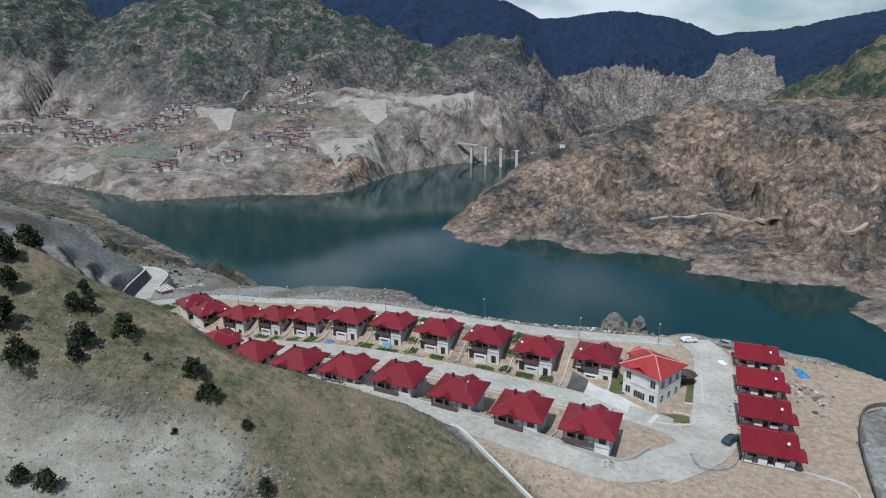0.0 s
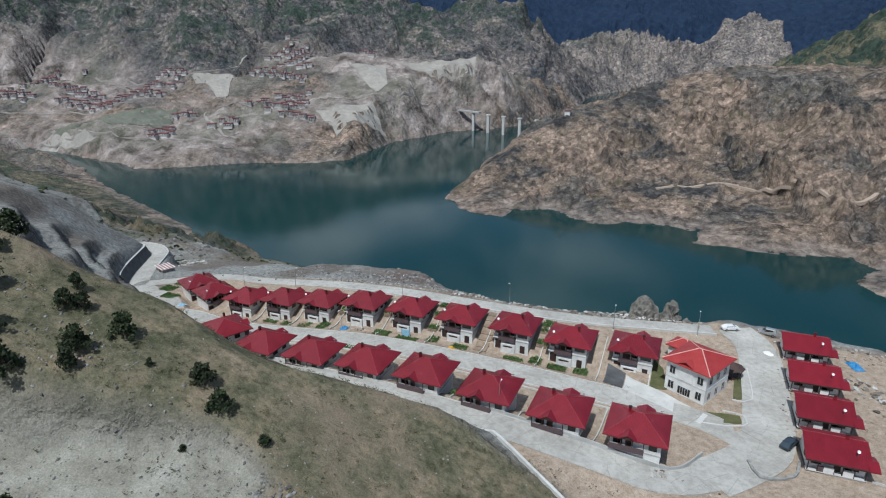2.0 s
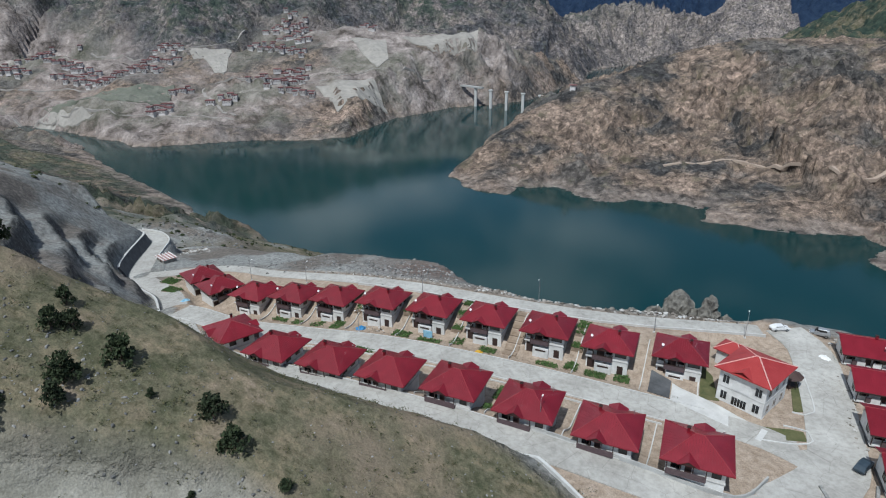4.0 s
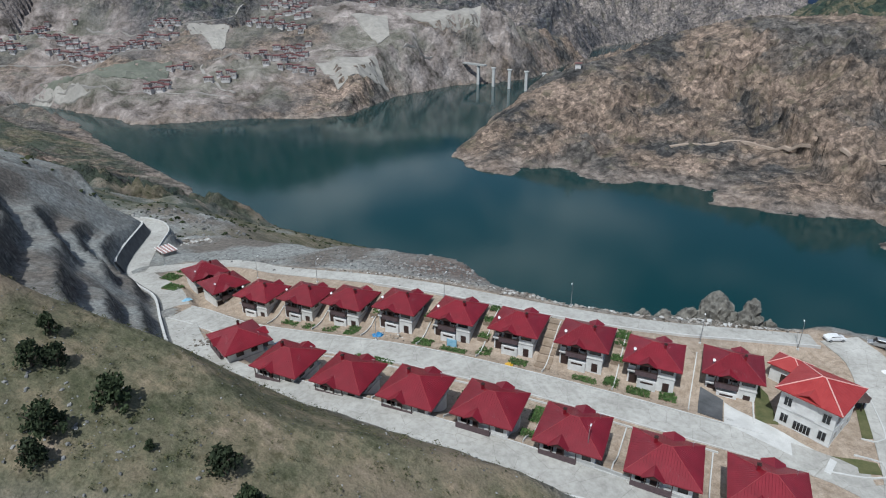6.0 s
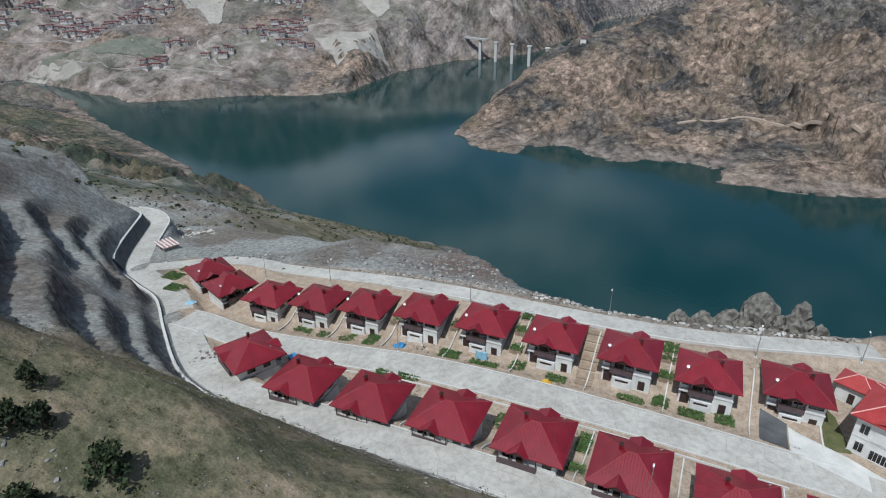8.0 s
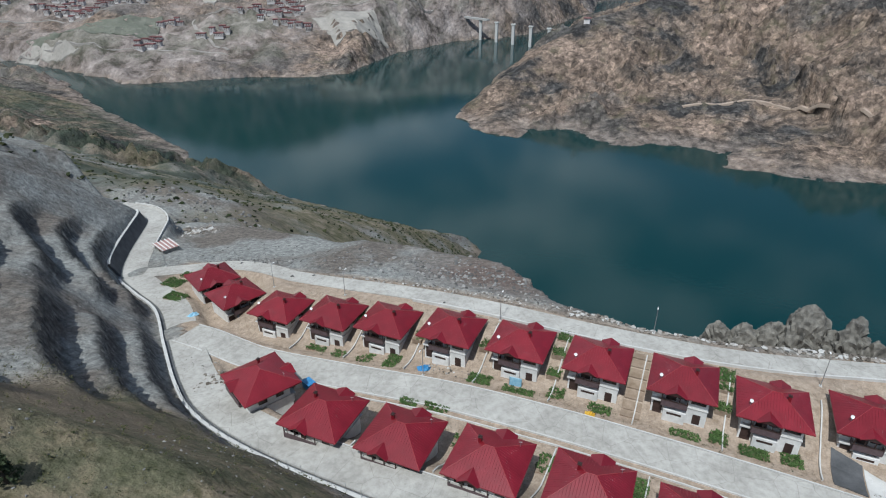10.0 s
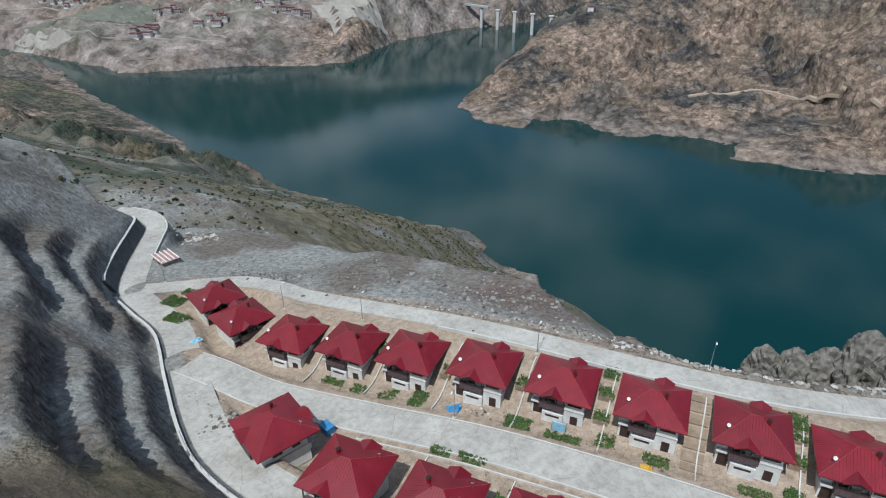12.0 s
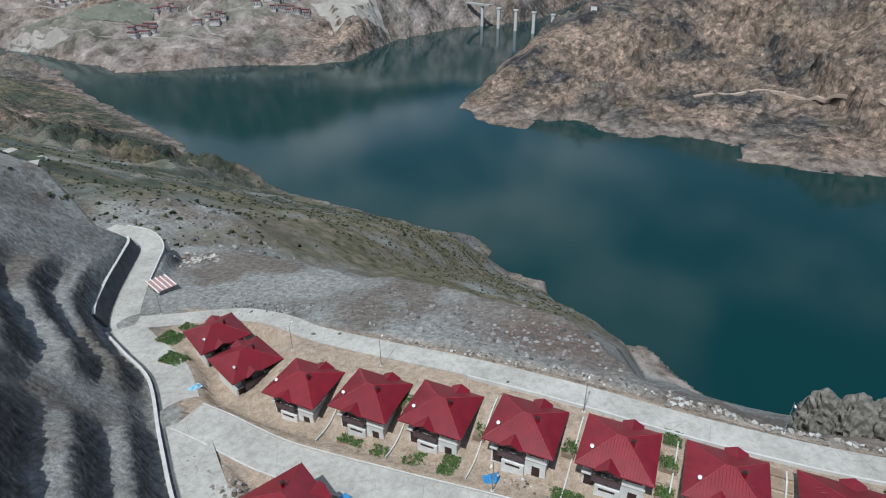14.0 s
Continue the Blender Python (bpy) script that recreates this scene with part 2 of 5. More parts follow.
def land(x, y):
    """The height of the ground."""
    # hills across the water
    far = np.full(np.shape(x), -400.0)
    rough = fractal(x, y, 420, 5, 11, 0.5, True)
    fine = fractal(x, y, 110, 3, 23, 0.55, True)
    for points, slope in CRESTS:
        d, z = along(points, x, y)
        k = step(0, 160, d)
        h = z - slope * d + (0.2 * np.minimum(d, 420) * rough * k if slope > 0.35 else 0.02 * d * rough + 26 * fractal(x, y, 240, 4, 91))
        far = np.maximum(far, h)
    calm = ((x < -650) & (x > -2600) & (y > 880) & (y < 2150) & (far < 20)) * 0.75
    bx, by = x + 34 * fractal(x, y, 130, 3, 83), y + 34 * fractal(x, y, 130, 3, 89)
    crag = fractal(bx, by, 48, 3, 29, 0.55, True)
    gully = fractal(bx, by, 190, 3, 97, 0.5, True)
    ridge = 0.2 + 0.8 * step(10, 170, along(CRESTS[0][0], x, y)[0])
    depth = 0.91 * y - 0.41 * x
    relief = (24 + 20 * step(-100, 150, far)) * (fine + 0.1) + (20 - 16 * step(1600, 1900, depth)) * crag + 5 * step(1700, 1500, depth) * fractal(x, y, 27, 2, 59, 0.5, True) + 24 * step(1900, 2300, depth) * gully - 13 * np.maximum(0, -gully) * step(1900, 900, depth)
    far = far + relief * (1 - calm) * ridge * (1 - 0.8 * step(3900, 4100, depth))
    # small terraces and knolls under the town
    far = far + (calm > 0) * (5 * crag + 9 * gully)
    # the near bank
    west = step(-140, -200, x)
    base = village_ground(x, y) - lake_side(x, y)
    slope_w = -40 - 0.53 * np.maximum(0, y - 117) + 0.25 * np.maximum(0, 117 - y) - 0.03 * (x + 300)
    near = base * (1 - west) + slope_w * west
    near = near + west * 5 * (fractal(x, y, 70, 5, 31, 0.6, True) - 0.3) + (1 - west) * 2.2 * step(3, 30, lake_side(x, y)) * fractal(x, y, 22, 4, 37, 0.55, True)
    near = near + west * step(-440, -520, x) * step(300, 380, y) * 30 * (crag + 0.3)
    near = near + (1 - west) * step(17, 21, y - 2 * (x > -20)) * (x < 5) * (lake_side(x, y) < 30) * 1.1 * fractal(x, y, 13, 4, 47)
    # cut slopes and the spur above the upper road
    d, zr = along(UPPER_ROAD, x, y)
    line_y = np.interp(x, [p[0] for p in UPPER_ROAD[::-1]], [p[1] for p in UPPER_ROAD[::-1]])
    above = (y < line_y) & (x < 75)
    steep = 1 - step(-47, -60, x)
    rise, face = berms(x, y, d)
    up = zr + (1.6 * np.clip(d - 4.9, 0, 3.8) + (0.75 + 0.42 * step(-6, -26, x)) * np.maximum(0, d - 8.2)) * steep + (1 - steep) * rise + 0.6 * fractal(x, y, 9, 4, 43, 0.55, True) * step(5, 9, d) * (1 + 1.2 * face * (1 - steep)) * (1 - 0.75 * (1 - steep) * (1 - face))
    up = up + 3.7 * step(5.2, 5.9, d) * step(-119, -126, x) * step(-166, -158, x)
    spur = np.minimum(up, hill(x, y) + 1.5 * fractal(x, y, 14, 3, 45, 0.55, True) * (1 - steep))
    near = np.where(above, np.maximum(spur, np.minimum(near, zr)), near)
    z = np.maximum(near, far)
    # banks of the lake
    reach = 4 + 13 * step(600, 850, y)
    sx, sy = x + reach * fractal(x, y, 60, 4, 51, 0.6, True), y + reach * fractal(x, y, 60, 4, 53, 0.6, True)
    d, _ = along(SHORE + SHORE[:1], sx, sy)
    wet = within(SHORE, sx, sy)
    d = d * (1 + 0.35 * fractal(x, y, 45, 4, 55))
    bank = LAKE + np.minimum(np.maximum(z - LAKE, 0.5 + 0.25 * np.minimum(d, 500)), 1.5 + 1.25 * d)
    z = np.where(wet, LAKE - 1.0 - 0.35 * np.minimum(d, 60), bank)
    # roads
    for points, width in ROADS:
        d, zr = along(points, x, y)
        k = 1 - step(width / 2 + 0.6, width / 2 + 3.0, d)
        z = z * (1 - k) + (zr - 0.12) * k
    return z


def graded(lo, hi, a, b, fine, growth, most, mid_lo, mid_hi, mid_most):
    """Grid lines: fine from a to b, wider outside, at most mid_most as far as mid_lo and mid_hi."""
    mid = list(np.arange(a, b + 1e-6, fine))
    v, right = b, []
    while v < hi:
        v += min(mid_most if v < mid_hi else most, fine + growth * (v - b))
        right.append(v)
    v, left = a, []
    while v > lo:
        v -= min(mid_most if v > mid_lo else most, fine + growth * (a - v))
        left.append(v)
    return np.array(left[::-1] + mid + right)


def terrain():
    xs, ys = graded(-5200, 2300, -160, 112, 1.1, 0.012, 13, -900, 900, 5.0), graded(-420, 6000, -100, 58, 1.1, 0.012, 13, -420, 1560, 5.0)
    gx, gy = np.meshgrid(xs, ys)
    gz = land(gx, gy)
    nx, ny = len(xs), len(ys)
    co = np.stack([gx, gy, gz], -1).reshape(-1, 3)
    i = np.arange(nx * ny).reshape(ny, nx)
    quads = np.stack([i[:-1, :-1], i[:-1, 1:], i[1:, 1:], i[1:, :-1]], -1).reshape(-1, 4)
    me = bpy.data.meshes.new("ground")
    me.vertices.add(len(co))
    me.vertices.foreach_set("co", co.ravel())
    me.loops.add(quads.size)
    me.loops.foreach_set("vertex_index", quads.ravel().astype(np.int32))
    me.polygons.add(len(quads))
    me.polygons.foreach_set("loop_start", np.arange(0, quads.size, 4, dtype=np.int32))
    me.polygons.foreach_set("use_smooth", np.ones(len(quads), bool))
    me.update(calc_edges=True)
    return me, gx.ravel(), gy.ravel(), gz.ravel()


def ground_zones(me, x, y, z):
    """What covers the ground where, painted far haze included: weights from 0 to 1."""
    n1, n2 = fractal(x, y, 26, 4, 61), fractal(x, y, 300, 4, 67)
    lo = step(3, 10, lake_side(x, y))
    d_up, _ = along(UPPER_ROAD, x, y)
    line_y = np.interp(x, [p[0] for p in UPPER_ROAD[::-1]], [p[1] for p in UPPER_ROAD[::-1]])
    above = (y < line_y) & (x < 75)
    near_box = (y < 700) & (z > LAKE + 1) & (x < 320)
    bench = bench_share(x, y)
    grass = above * step(-64, -50, x) * (1 - bench) * step(8, 13, d_up + 3 * n1)
    grass = grass * (1 - lot_share(x, y))
    shale = np.where(near_box, 1.0, 0.0) * (1 - grass) * (1 - step(-440, -520, x) * step(300, 380, y))
    dirt = ((x > -116) & (x < 115) & (y > line_y) & (y < 60) & (lo < 0.5)) * step(-116, -108, x)
    east_edge = np.interp(y, [-60, -25, -8, 8, 13, 16], [99, 98.5, 99, 102, 108, 115])
    lots = lot_share(x, y) * (x < 115) * (y < line_y) * step(-0.35, 0.0, n1 + 0.25 * (x > 36))
    dirt = np.maximum(dirt, lots) * (x < east_edge + 0.4 * n1)
    dirt = dirt * (1 - step(13, 17, y - np.interp(x, [-90, 0, 20, 40, 62, 80], [6, 0, 1, 7, 18, 16])))
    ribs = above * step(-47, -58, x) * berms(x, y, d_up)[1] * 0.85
    shale = shale * (1 - dirt)
    scrub = near_box * (1 - step(-440, -520, x) * step(300, 380, y)) * step(0, -60, x) * step(70, 170, y + 60 * n1) * step(-0.6, 0.2, n1 + n2)
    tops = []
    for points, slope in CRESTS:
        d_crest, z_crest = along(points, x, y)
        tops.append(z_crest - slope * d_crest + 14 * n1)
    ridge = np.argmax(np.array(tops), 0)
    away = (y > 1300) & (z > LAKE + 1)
    # Two farthest ridges, where blue haze and cloud shade are painted in.
    far_haze = ((ridge == 6) | (ridge == 7)) * away * 1.0
    range_grey = (((ridge == 2) | (ridge == 3)) * 1.0 + (ridge == 4) * 0.35) * away
    pale_range = (ridge == 5) * away * 1.0
    scrub = np.maximum(scrub, (ridge == 1) * away * 1.0)
    scrub = np.maximum(scrub, near_box * step(-440, -520, x) * step(300, 380, y) * step(-0.5, 0.3, n1 - n2))
    woods_haze = step(-60, 260, z + 140 * n2 + 70 * n1) * step(-300, -700, x) * (1 - far_haze)
    woods_haze = np.maximum(woods_haze, (ridge == 1) * away * 1.0)
    woods_haze = np.maximum(woods_haze, near_box * step(-180, -330, x) * 0.75)
    d_town = np.minimum(along(CRESTS[8][0], x, y)[0], along(CRESTS[9][0], x, y)[0])
    town = (1 - step(60, 330, d_town + 260 * n2 + 60 * n1)) * (z > LAKE)
    rim = (1 - step(LAKE + 4, LAKE + 12, z + 7 * n1)) * 0.6 * (z > LAKE)
    rim = np.maximum(rim, step(2, 7, lake_side(x, y) + 3 * n1) * (1 - step(16, 30, lake_side(x, y) + 8 * n1)) * step(-34, -14, x) * (x < 62) * (y < 120) * 0.9)
    spoil = np.exp(-((x + 27) / 15) ** 2 - ((y - 30) / 9) ** 2) * 1.3 + 0.5 * n1 * (x > -60) * (x < 5) * (y > 17) * (y < 60) * (x < 0)
    rim = rim * (1 - np.clip(spoil, 0, 1))
    for key, v in (("grass", grass), ("shale", shale), ("dirt", dirt), ("scrub", scrub), ("far_haze", far_haze), ("town", town), ("bench", bench), ("ribs", ribs), ("rim", rim), ("woods_haze", woods_haze), ("spoil", spoil), ("range", range_grey), ("pale_range", pale_range)):
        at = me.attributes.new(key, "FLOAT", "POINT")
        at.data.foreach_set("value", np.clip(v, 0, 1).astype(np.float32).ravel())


def ground_material():
    m, n, l, b = node_material("ground", 0.95, 0, 0.15)
    pos = n.new("ShaderNodeNewGeometry").outputs["Position"]
    giant, big, mid = noise_node(n, l, 0.004, 5, 0.6, pos), noise_node(n, l, 0.03, 6, 0.62, pos), noise_node(n, l, 0.16, 6, 0.65, pos)
    small, tiny = noise_node(n, l, 0.8, 5, 0.65, pos), noise_node(n, l, 4.0, 4, 0.65, pos)

    def weight(key):
        a = n.new("ShaderNodeAttribute")
        a.attribute_name = key
        return a.outputs["Fac"]

    sharp = noise_node(n, l, 0.06, 10, 0.66, pos)
    patches = noise_node(n, l, 0.0075, 8, 0.62, pos)
    warp = n.new("ShaderNodeVectorMath")
    warp.operation = "MULTIPLY_ADD"
    l.new(mid.outputs["Color"], warp.inputs[0])
    warp.inputs[1].default_value = (9, 9, 22)
    l.new(pos, warp.inputs[2])

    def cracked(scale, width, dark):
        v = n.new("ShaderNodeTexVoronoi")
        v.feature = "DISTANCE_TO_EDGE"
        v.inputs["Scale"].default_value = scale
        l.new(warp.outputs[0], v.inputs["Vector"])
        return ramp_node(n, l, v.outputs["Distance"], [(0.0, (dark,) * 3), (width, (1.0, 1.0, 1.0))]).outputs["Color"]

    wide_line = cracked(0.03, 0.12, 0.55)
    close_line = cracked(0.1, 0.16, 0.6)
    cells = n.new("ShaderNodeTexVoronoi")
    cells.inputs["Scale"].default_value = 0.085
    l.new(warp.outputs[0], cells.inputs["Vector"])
    rock = ramp_node(n, l, patches.outputs["Fac"], [(0.4, (0.09, 0.088, 0.088)), (0.445, (0.2, 0.168, 0.145)), (0.52, (0.29, 0.225, 0.18)), (0.58, (0.32, 0.248, 0.202)), (0.64, (0.42, 0.325, 0.265))]).outputs["Color"]
    grey = ramp_node(n, l, patches.outputs["Fac"], [(0.36, (0.085, 0.09, 0.105)), (0.5, (0.18, 0.168, 0.172)), (0.64, (0.3, 0.262, 0.245))]).outputs["Color"]
    gk = ramp_node(n, l, giant.outputs["Fac"], [(0.5, (0, 0, 0)), (0.6, (0.85, 0.85, 0.85))]).outputs["Color"]
    c = mix_node(n, l, gk, rock, (0.15, 0.145, 0.14))
    c = mix_node(n, l, weight("range"), c, grey)
    c = mix_node(n, l, weight("pale_range"), c, ramp_node(n, l, patches.outputs["Fac"], [(0.38, (0.17, 0.16, 0.165)), (0.55, (0.35, 0.31, 0.29))]).outputs["Color"])
    # Rock tone: darker in noise lows and near cell edges, random per cell.
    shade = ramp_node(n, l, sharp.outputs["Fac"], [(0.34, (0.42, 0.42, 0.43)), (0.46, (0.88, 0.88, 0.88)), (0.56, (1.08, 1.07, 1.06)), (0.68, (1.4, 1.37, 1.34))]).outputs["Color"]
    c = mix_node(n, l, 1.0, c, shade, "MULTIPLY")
    cell_tone = ramp_node(n, l, cells.outputs["Color"], [(0.1, (0.5, 0.5, 0.51)), (0.85, (1.4, 1.37, 1.34))]).outputs["Color"]
    c = mix_node(n, l, 0.85, c, cell_tone, "MULTIPLY")
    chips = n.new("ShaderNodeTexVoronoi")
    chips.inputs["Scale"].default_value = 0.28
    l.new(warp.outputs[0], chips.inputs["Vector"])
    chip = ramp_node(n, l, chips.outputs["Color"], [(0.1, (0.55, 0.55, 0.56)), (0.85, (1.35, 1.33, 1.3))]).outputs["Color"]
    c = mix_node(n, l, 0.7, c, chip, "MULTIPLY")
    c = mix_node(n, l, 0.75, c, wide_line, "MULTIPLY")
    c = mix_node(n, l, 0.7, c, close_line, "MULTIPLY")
    green = ramp_node(n, l, big.outputs["Fac"], [(0.54, (0, 0, 0)), (0.68, (0.6, 0.6, 0.6))]).outputs["Color"]
    c = mix_node(n, l, green, c, (0.085, 0.085, 0.05))
    tmix = noise_node(n, l, 0.018, 9, 0.72, pos)
    townc = ramp_node(n, l, tmix.outputs["Fac"], [(0.37, (0.085, 0.072, 0.062)), (0.45, (0.215, 0.182, 0.166)), (0.53, (0.315, 0.27, 0.248)), (0.63, (0.48, 0.42, 0.39))]).outputs["Color"]
    meadow = ramp_node(n, l, giant.outputs["Fac"], [(0.5, (0, 0, 0)), (0.58, (0.45, 0.45, 0.45))]).outputs["Color"]
    townc = mix_node(n, l, meadow, townc, (0.13, 0.145, 0.1))
    c = mix_node(n, l, weight("town"), c, townc)
    rimc = ramp_node(n, l, sharp.outputs["Fac"], [(0.36, (0.1, 0.085, 0.075)), (0.5, (0.27, 0.22, 0.19)), (0.65, (0.46, 0.39, 0.34))]).outputs["Color"]
    # Haze and cloud shade of the far ridges as a dark blue base colour.
    woods_haze = ramp_node(n, l, big.outputs["Fac"], [(0.35, (0.012, 0.026, 0.06)), (0.7, (0.026, 0.046, 0.085))]).outputs["Color"]
    c = mix_node(n, l, weight("far_haze"), c, woods_haze)
    patchy = n.new("ShaderNodeMath")
    patchy.operation = "MULTIPLY"
    l.new(ramp_node(n, l, tmix.outputs["Fac"], [(0.44, (0, 0, 0)), (0.53, (1, 1, 1))]).outputs["Color"], patchy.inputs[0])
    l.new(weight("woods_haze"), patchy.inputs[1])
    bushy = ramp_node(n, l, sharp.outputs["Fac"], [(0.35, (0.018, 0.034, 0.03)), (0.65, (0.062, 0.085, 0.062))]).outputs["Color"]
    shale = ramp_node(n, l, small.outputs["Fac"], [(0.3, (0.14, 0.142, 0.137)), (0.52, (0.265, 0.268, 0.256)), (0.75, (0.43, 0.43, 0.405))]).outputs["Color"]
    stain = ramp_node(n, l, big.outputs["Fac"], [(0.42, (0.62, 0.54, 0.5)), (0.55, (1.0, 1.0, 1.0))]).outputs["Color"]
    shale = mix_node(n, l, 1.0, shale, stain, "MULTIPLY")
    c = mix_node(n, l, weight("shale"), c, shale)
    scrub = ramp_node(n, l, mid.outputs["Fac"], [(0.32, (0.07, 0.075, 0.04)), (0.52, (0.16, 0.142, 0.095)), (0.7, (0.27, 0.225, 0.175))]).outputs["Color"]
    c = mix_node(n, l, weight("spoil"), c, ramp_node(n, l, small.outputs["Fac"], [(0.3, (0.1, 0.075, 0.065)), (0.7, (0.21, 0.165, 0.145))]).outputs["Color"])
    c = mix_node(n, l, weight("scrub"), c, scrub)
    c = mix_node(n, l, patchy.outputs[0], c, bushy)
    dirt = ramp_node(n, l, small.outputs["Fac"], [(0.3, (0.27, 0.205, 0.15)), (0.7, (0.46, 0.375, 0.3))]).outputs["Color"]
    c = mix_node(n, l, weight("rim"), c, rimc)
    c = mix_node(n, l, weight("dirt"), c, dirt)
    grass = ramp_node(n, l, mid.outputs["Fac"], [(0.3, (0.07, 0.076, 0.042)), (0.46, (0.135, 0.128, 0.082)), (0.6, (0.2, 0.168, 0.112)), (0.74, (0.29, 0.232, 0.172))]).outputs["Color"]
    turf = ramp_node(n, l, small.outputs["Fac"], [(0.32, (0.55, 0.57, 0.5)), (0.5, (1.0, 1.0, 1.0)), (0.7, (1.35, 1.28, 1.25))]).outputs["Color"]
    grass = mix_node(n, l, 1.0, grass, turf, "MULTIPLY")
    bare = ramp_node(n, l, big.outputs["Fac"], [(0.5, (0, 0, 0)), (0.62, (0.7, 0.7, 0.7))]).outputs["Color"]
    grass = mix_node(n, l, bare, grass, (0.25, 0.195, 0.145))
    c = mix_node(n, l, weight("grass"), c, grass)
    pale = ramp_node(n, l, mid.outputs["Fac"], [(0.3, (0.19, 0.178, 0.145)), (0.5, (0.285, 0.272, 0.228)), (0.7, (0.38, 0.366, 0.32))]).outputs["Color"]
    c = mix_node(n, l, weight("bench"), c, pale)
    # Dark rock of the step faces, with their shade put into the colour.
    rock_and_shade = ramp_node(n, l, small.outputs["Fac"], [(0.3, (0.025, 0.025, 0.026)), (0.55, (0.09, 0.088, 0.084)), (0.75, (0.24, 0.235, 0.22))]).outputs["Color"]
    c = mix_node(n, l, weight("ribs"), c, rock_and_shade)
    grain = ramp_node(n, l, tiny.outputs["Fac"], [(0.25, (0.6, 0.6, 0.6)), (0.7, (1.1, 1.1, 1.1))]).outputs["Color"]
    c = mix_node(n, l, 1.0, c, grain, "MULTIPLY")
    l.new(c, b.inputs["Base Color"])
    rugged = n.new("ShaderNodeMath")
    rugged.operation = "MULTIPLY_ADD"
    l.new(sharp.outputs["Fac"], rugged.inputs[0])
    rugged.inputs[1].default_value = 4.5
    scaled = n.new("ShaderNodeMath")
    scaled.operation = "MULTIPLY"
    l.new(cells.outputs["Distance"], scaled.inputs[0])
    scaled.inputs[1].default_value = -5.0
    l.new(scaled.outputs[0], rugged.inputs[2])
    smooth_near = n.new("ShaderNodeMath")
    smooth_near.operation = "MAXIMUM"
    l.new(weight("shale"), smooth_near.inputs[0])
    l.new(weight("grass"), smooth_near.inputs[1])
    hard = n.new("ShaderNodeMath")
    hard.operation = "MAXIMUM"
    l.new(smooth_near.outputs[0], hard.inputs[0])
    l.new(weight("dirt"), hard.inputs[1])
    pick = n.new("ShaderNodeMix")
    l.new(hard.outputs[0], pick.inputs[0])
    l.new(rugged.outputs[0], pick.inputs[2])
    low = n.new("ShaderNodeMath")
    low.operation = "MULTIPLY"
    l.new(small.outputs["Fac"], low.inputs[0])
    low.inputs[1].default_value = 0.4
    l.new(low.outputs[0], pick.inputs[3])
    bump_node(n, l, pick.outputs[0], b, 0.9, 1.0)
    return m


ground_mesh, GX, GY, GZ = terrain()
ground_zones(ground_mesh, GX, GY, GZ)
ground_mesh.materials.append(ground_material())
ground = tagged(new("ground", ground_mesh), "rocky brown mountains and grassy slopes round a reservoir", "ground", kind="structure")


def z_at(x, y):
    return float(land(np.array([float(x)]), np.array([float(y)]))[0])


def water_surface():
    me = bpy.data.meshes.new("water")
    me.from_pydata([(-2400, 200, LAKE), (500, 200, LAKE), (500, 4100, LAKE), (-2400, 4100, LAKE)], [], [(0, 1, 2, 3)])
    m, n, l, b = node_material("water", 0.07, 0, 0.4)
    b.inputs["IOR"].default_value = 1.33
    pos = n.new("ShaderNodeNewGeometry").outputs["Position"]
    big, rip = noise_node(n, l, 0.004, 4, 0.5, pos), noise_node(n, l, 0.25, 3, 0.6, pos)
    c = ramp_node(n, l, big.outputs["Fac"], [(0.3, (0.003, 0.028, 0.03)), (0.7, (0.004, 0.03, 0.031))]).outputs["Color"]
    l.new(c, b.inputs["Base Color"])
    bump_node(n, l, rip.outputs["Fac"], b, 0.12, 0.4)
    me.materials.append(m)
    return tagged(new("water", me), "calm dark teal reservoir water reflecting clouds", "lake", kind="structure")


water_surface()


# ---- things: helpers and surfaces ----
def part(name, bm, material, parent, label=""):
    me = bpy.data.meshes.new(name)
    bm.to_mesh(me)
    bm.free()
    for mat in (material if isinstance(material, (list, tuple)) else (material,)):
        me.materials.append(mat)
    ob = new(name, me)
    ob.parent = parent
    return tagged(ob, label) if label else ob


def add_box(bm, x0, y0, z0, x1, y1, z1):
    v = [bm.verts.new(p) for p in ((x0, y0, z0), (x1, y0, z0), (x1, y1, z0), (x0, y1, z0), (x0, y0, z1), (x1, y0, z1), (x1, y1, z1), (x0, y1, z1))]
    for f in ((0, 3, 2, 1), (4, 5, 6, 7), (0, 1, 5, 4), (1, 2, 6, 5), (2, 3, 7, 6), (3, 0, 4, 7)):
        bm.faces.new([v[k] for k in f])
    return bm


def box(x0, y0, z0, x1, y1, z1, bevel=0.0):
    bm = add_box(bmesh.new(), x0, y0, z0, x1, y1, z1)
    if bevel:
        bmesh.ops.bevel(bm, geom=bm.edges[:], offset=bevel, segments=1, affect="EDGES")
    return bm


def boxes(*rows):
    bm = bmesh.new()
    for r in rows:
        add_box(bm, *r)
    return bm


def tube(bm, p, q, r, sides=8, r2=None):
    p, q = Vector(p), Vector(q)
    turn = (q - p).to_track_quat("Z", "Y").to_matrix()
    rings = []
    for c, rad in ((p, r), (q, r if r2 is None else r2)):
        rings.append([bm.verts.new(c + turn @ Vector((rad * math.cos(2 * math.pi * k / sides), rad * math.sin(2 * math.pi * k / sides), 0))) for k in range(sides)])
    for k in range(sides):
        bm.faces.new((rings[0][k], rings[0][(k + 1) % sides], rings[1][(k + 1) % sides], rings[1][k]))
    bm.faces.new(rings[0][::-1])
    bm.faces.new(rings[1])
    return bm


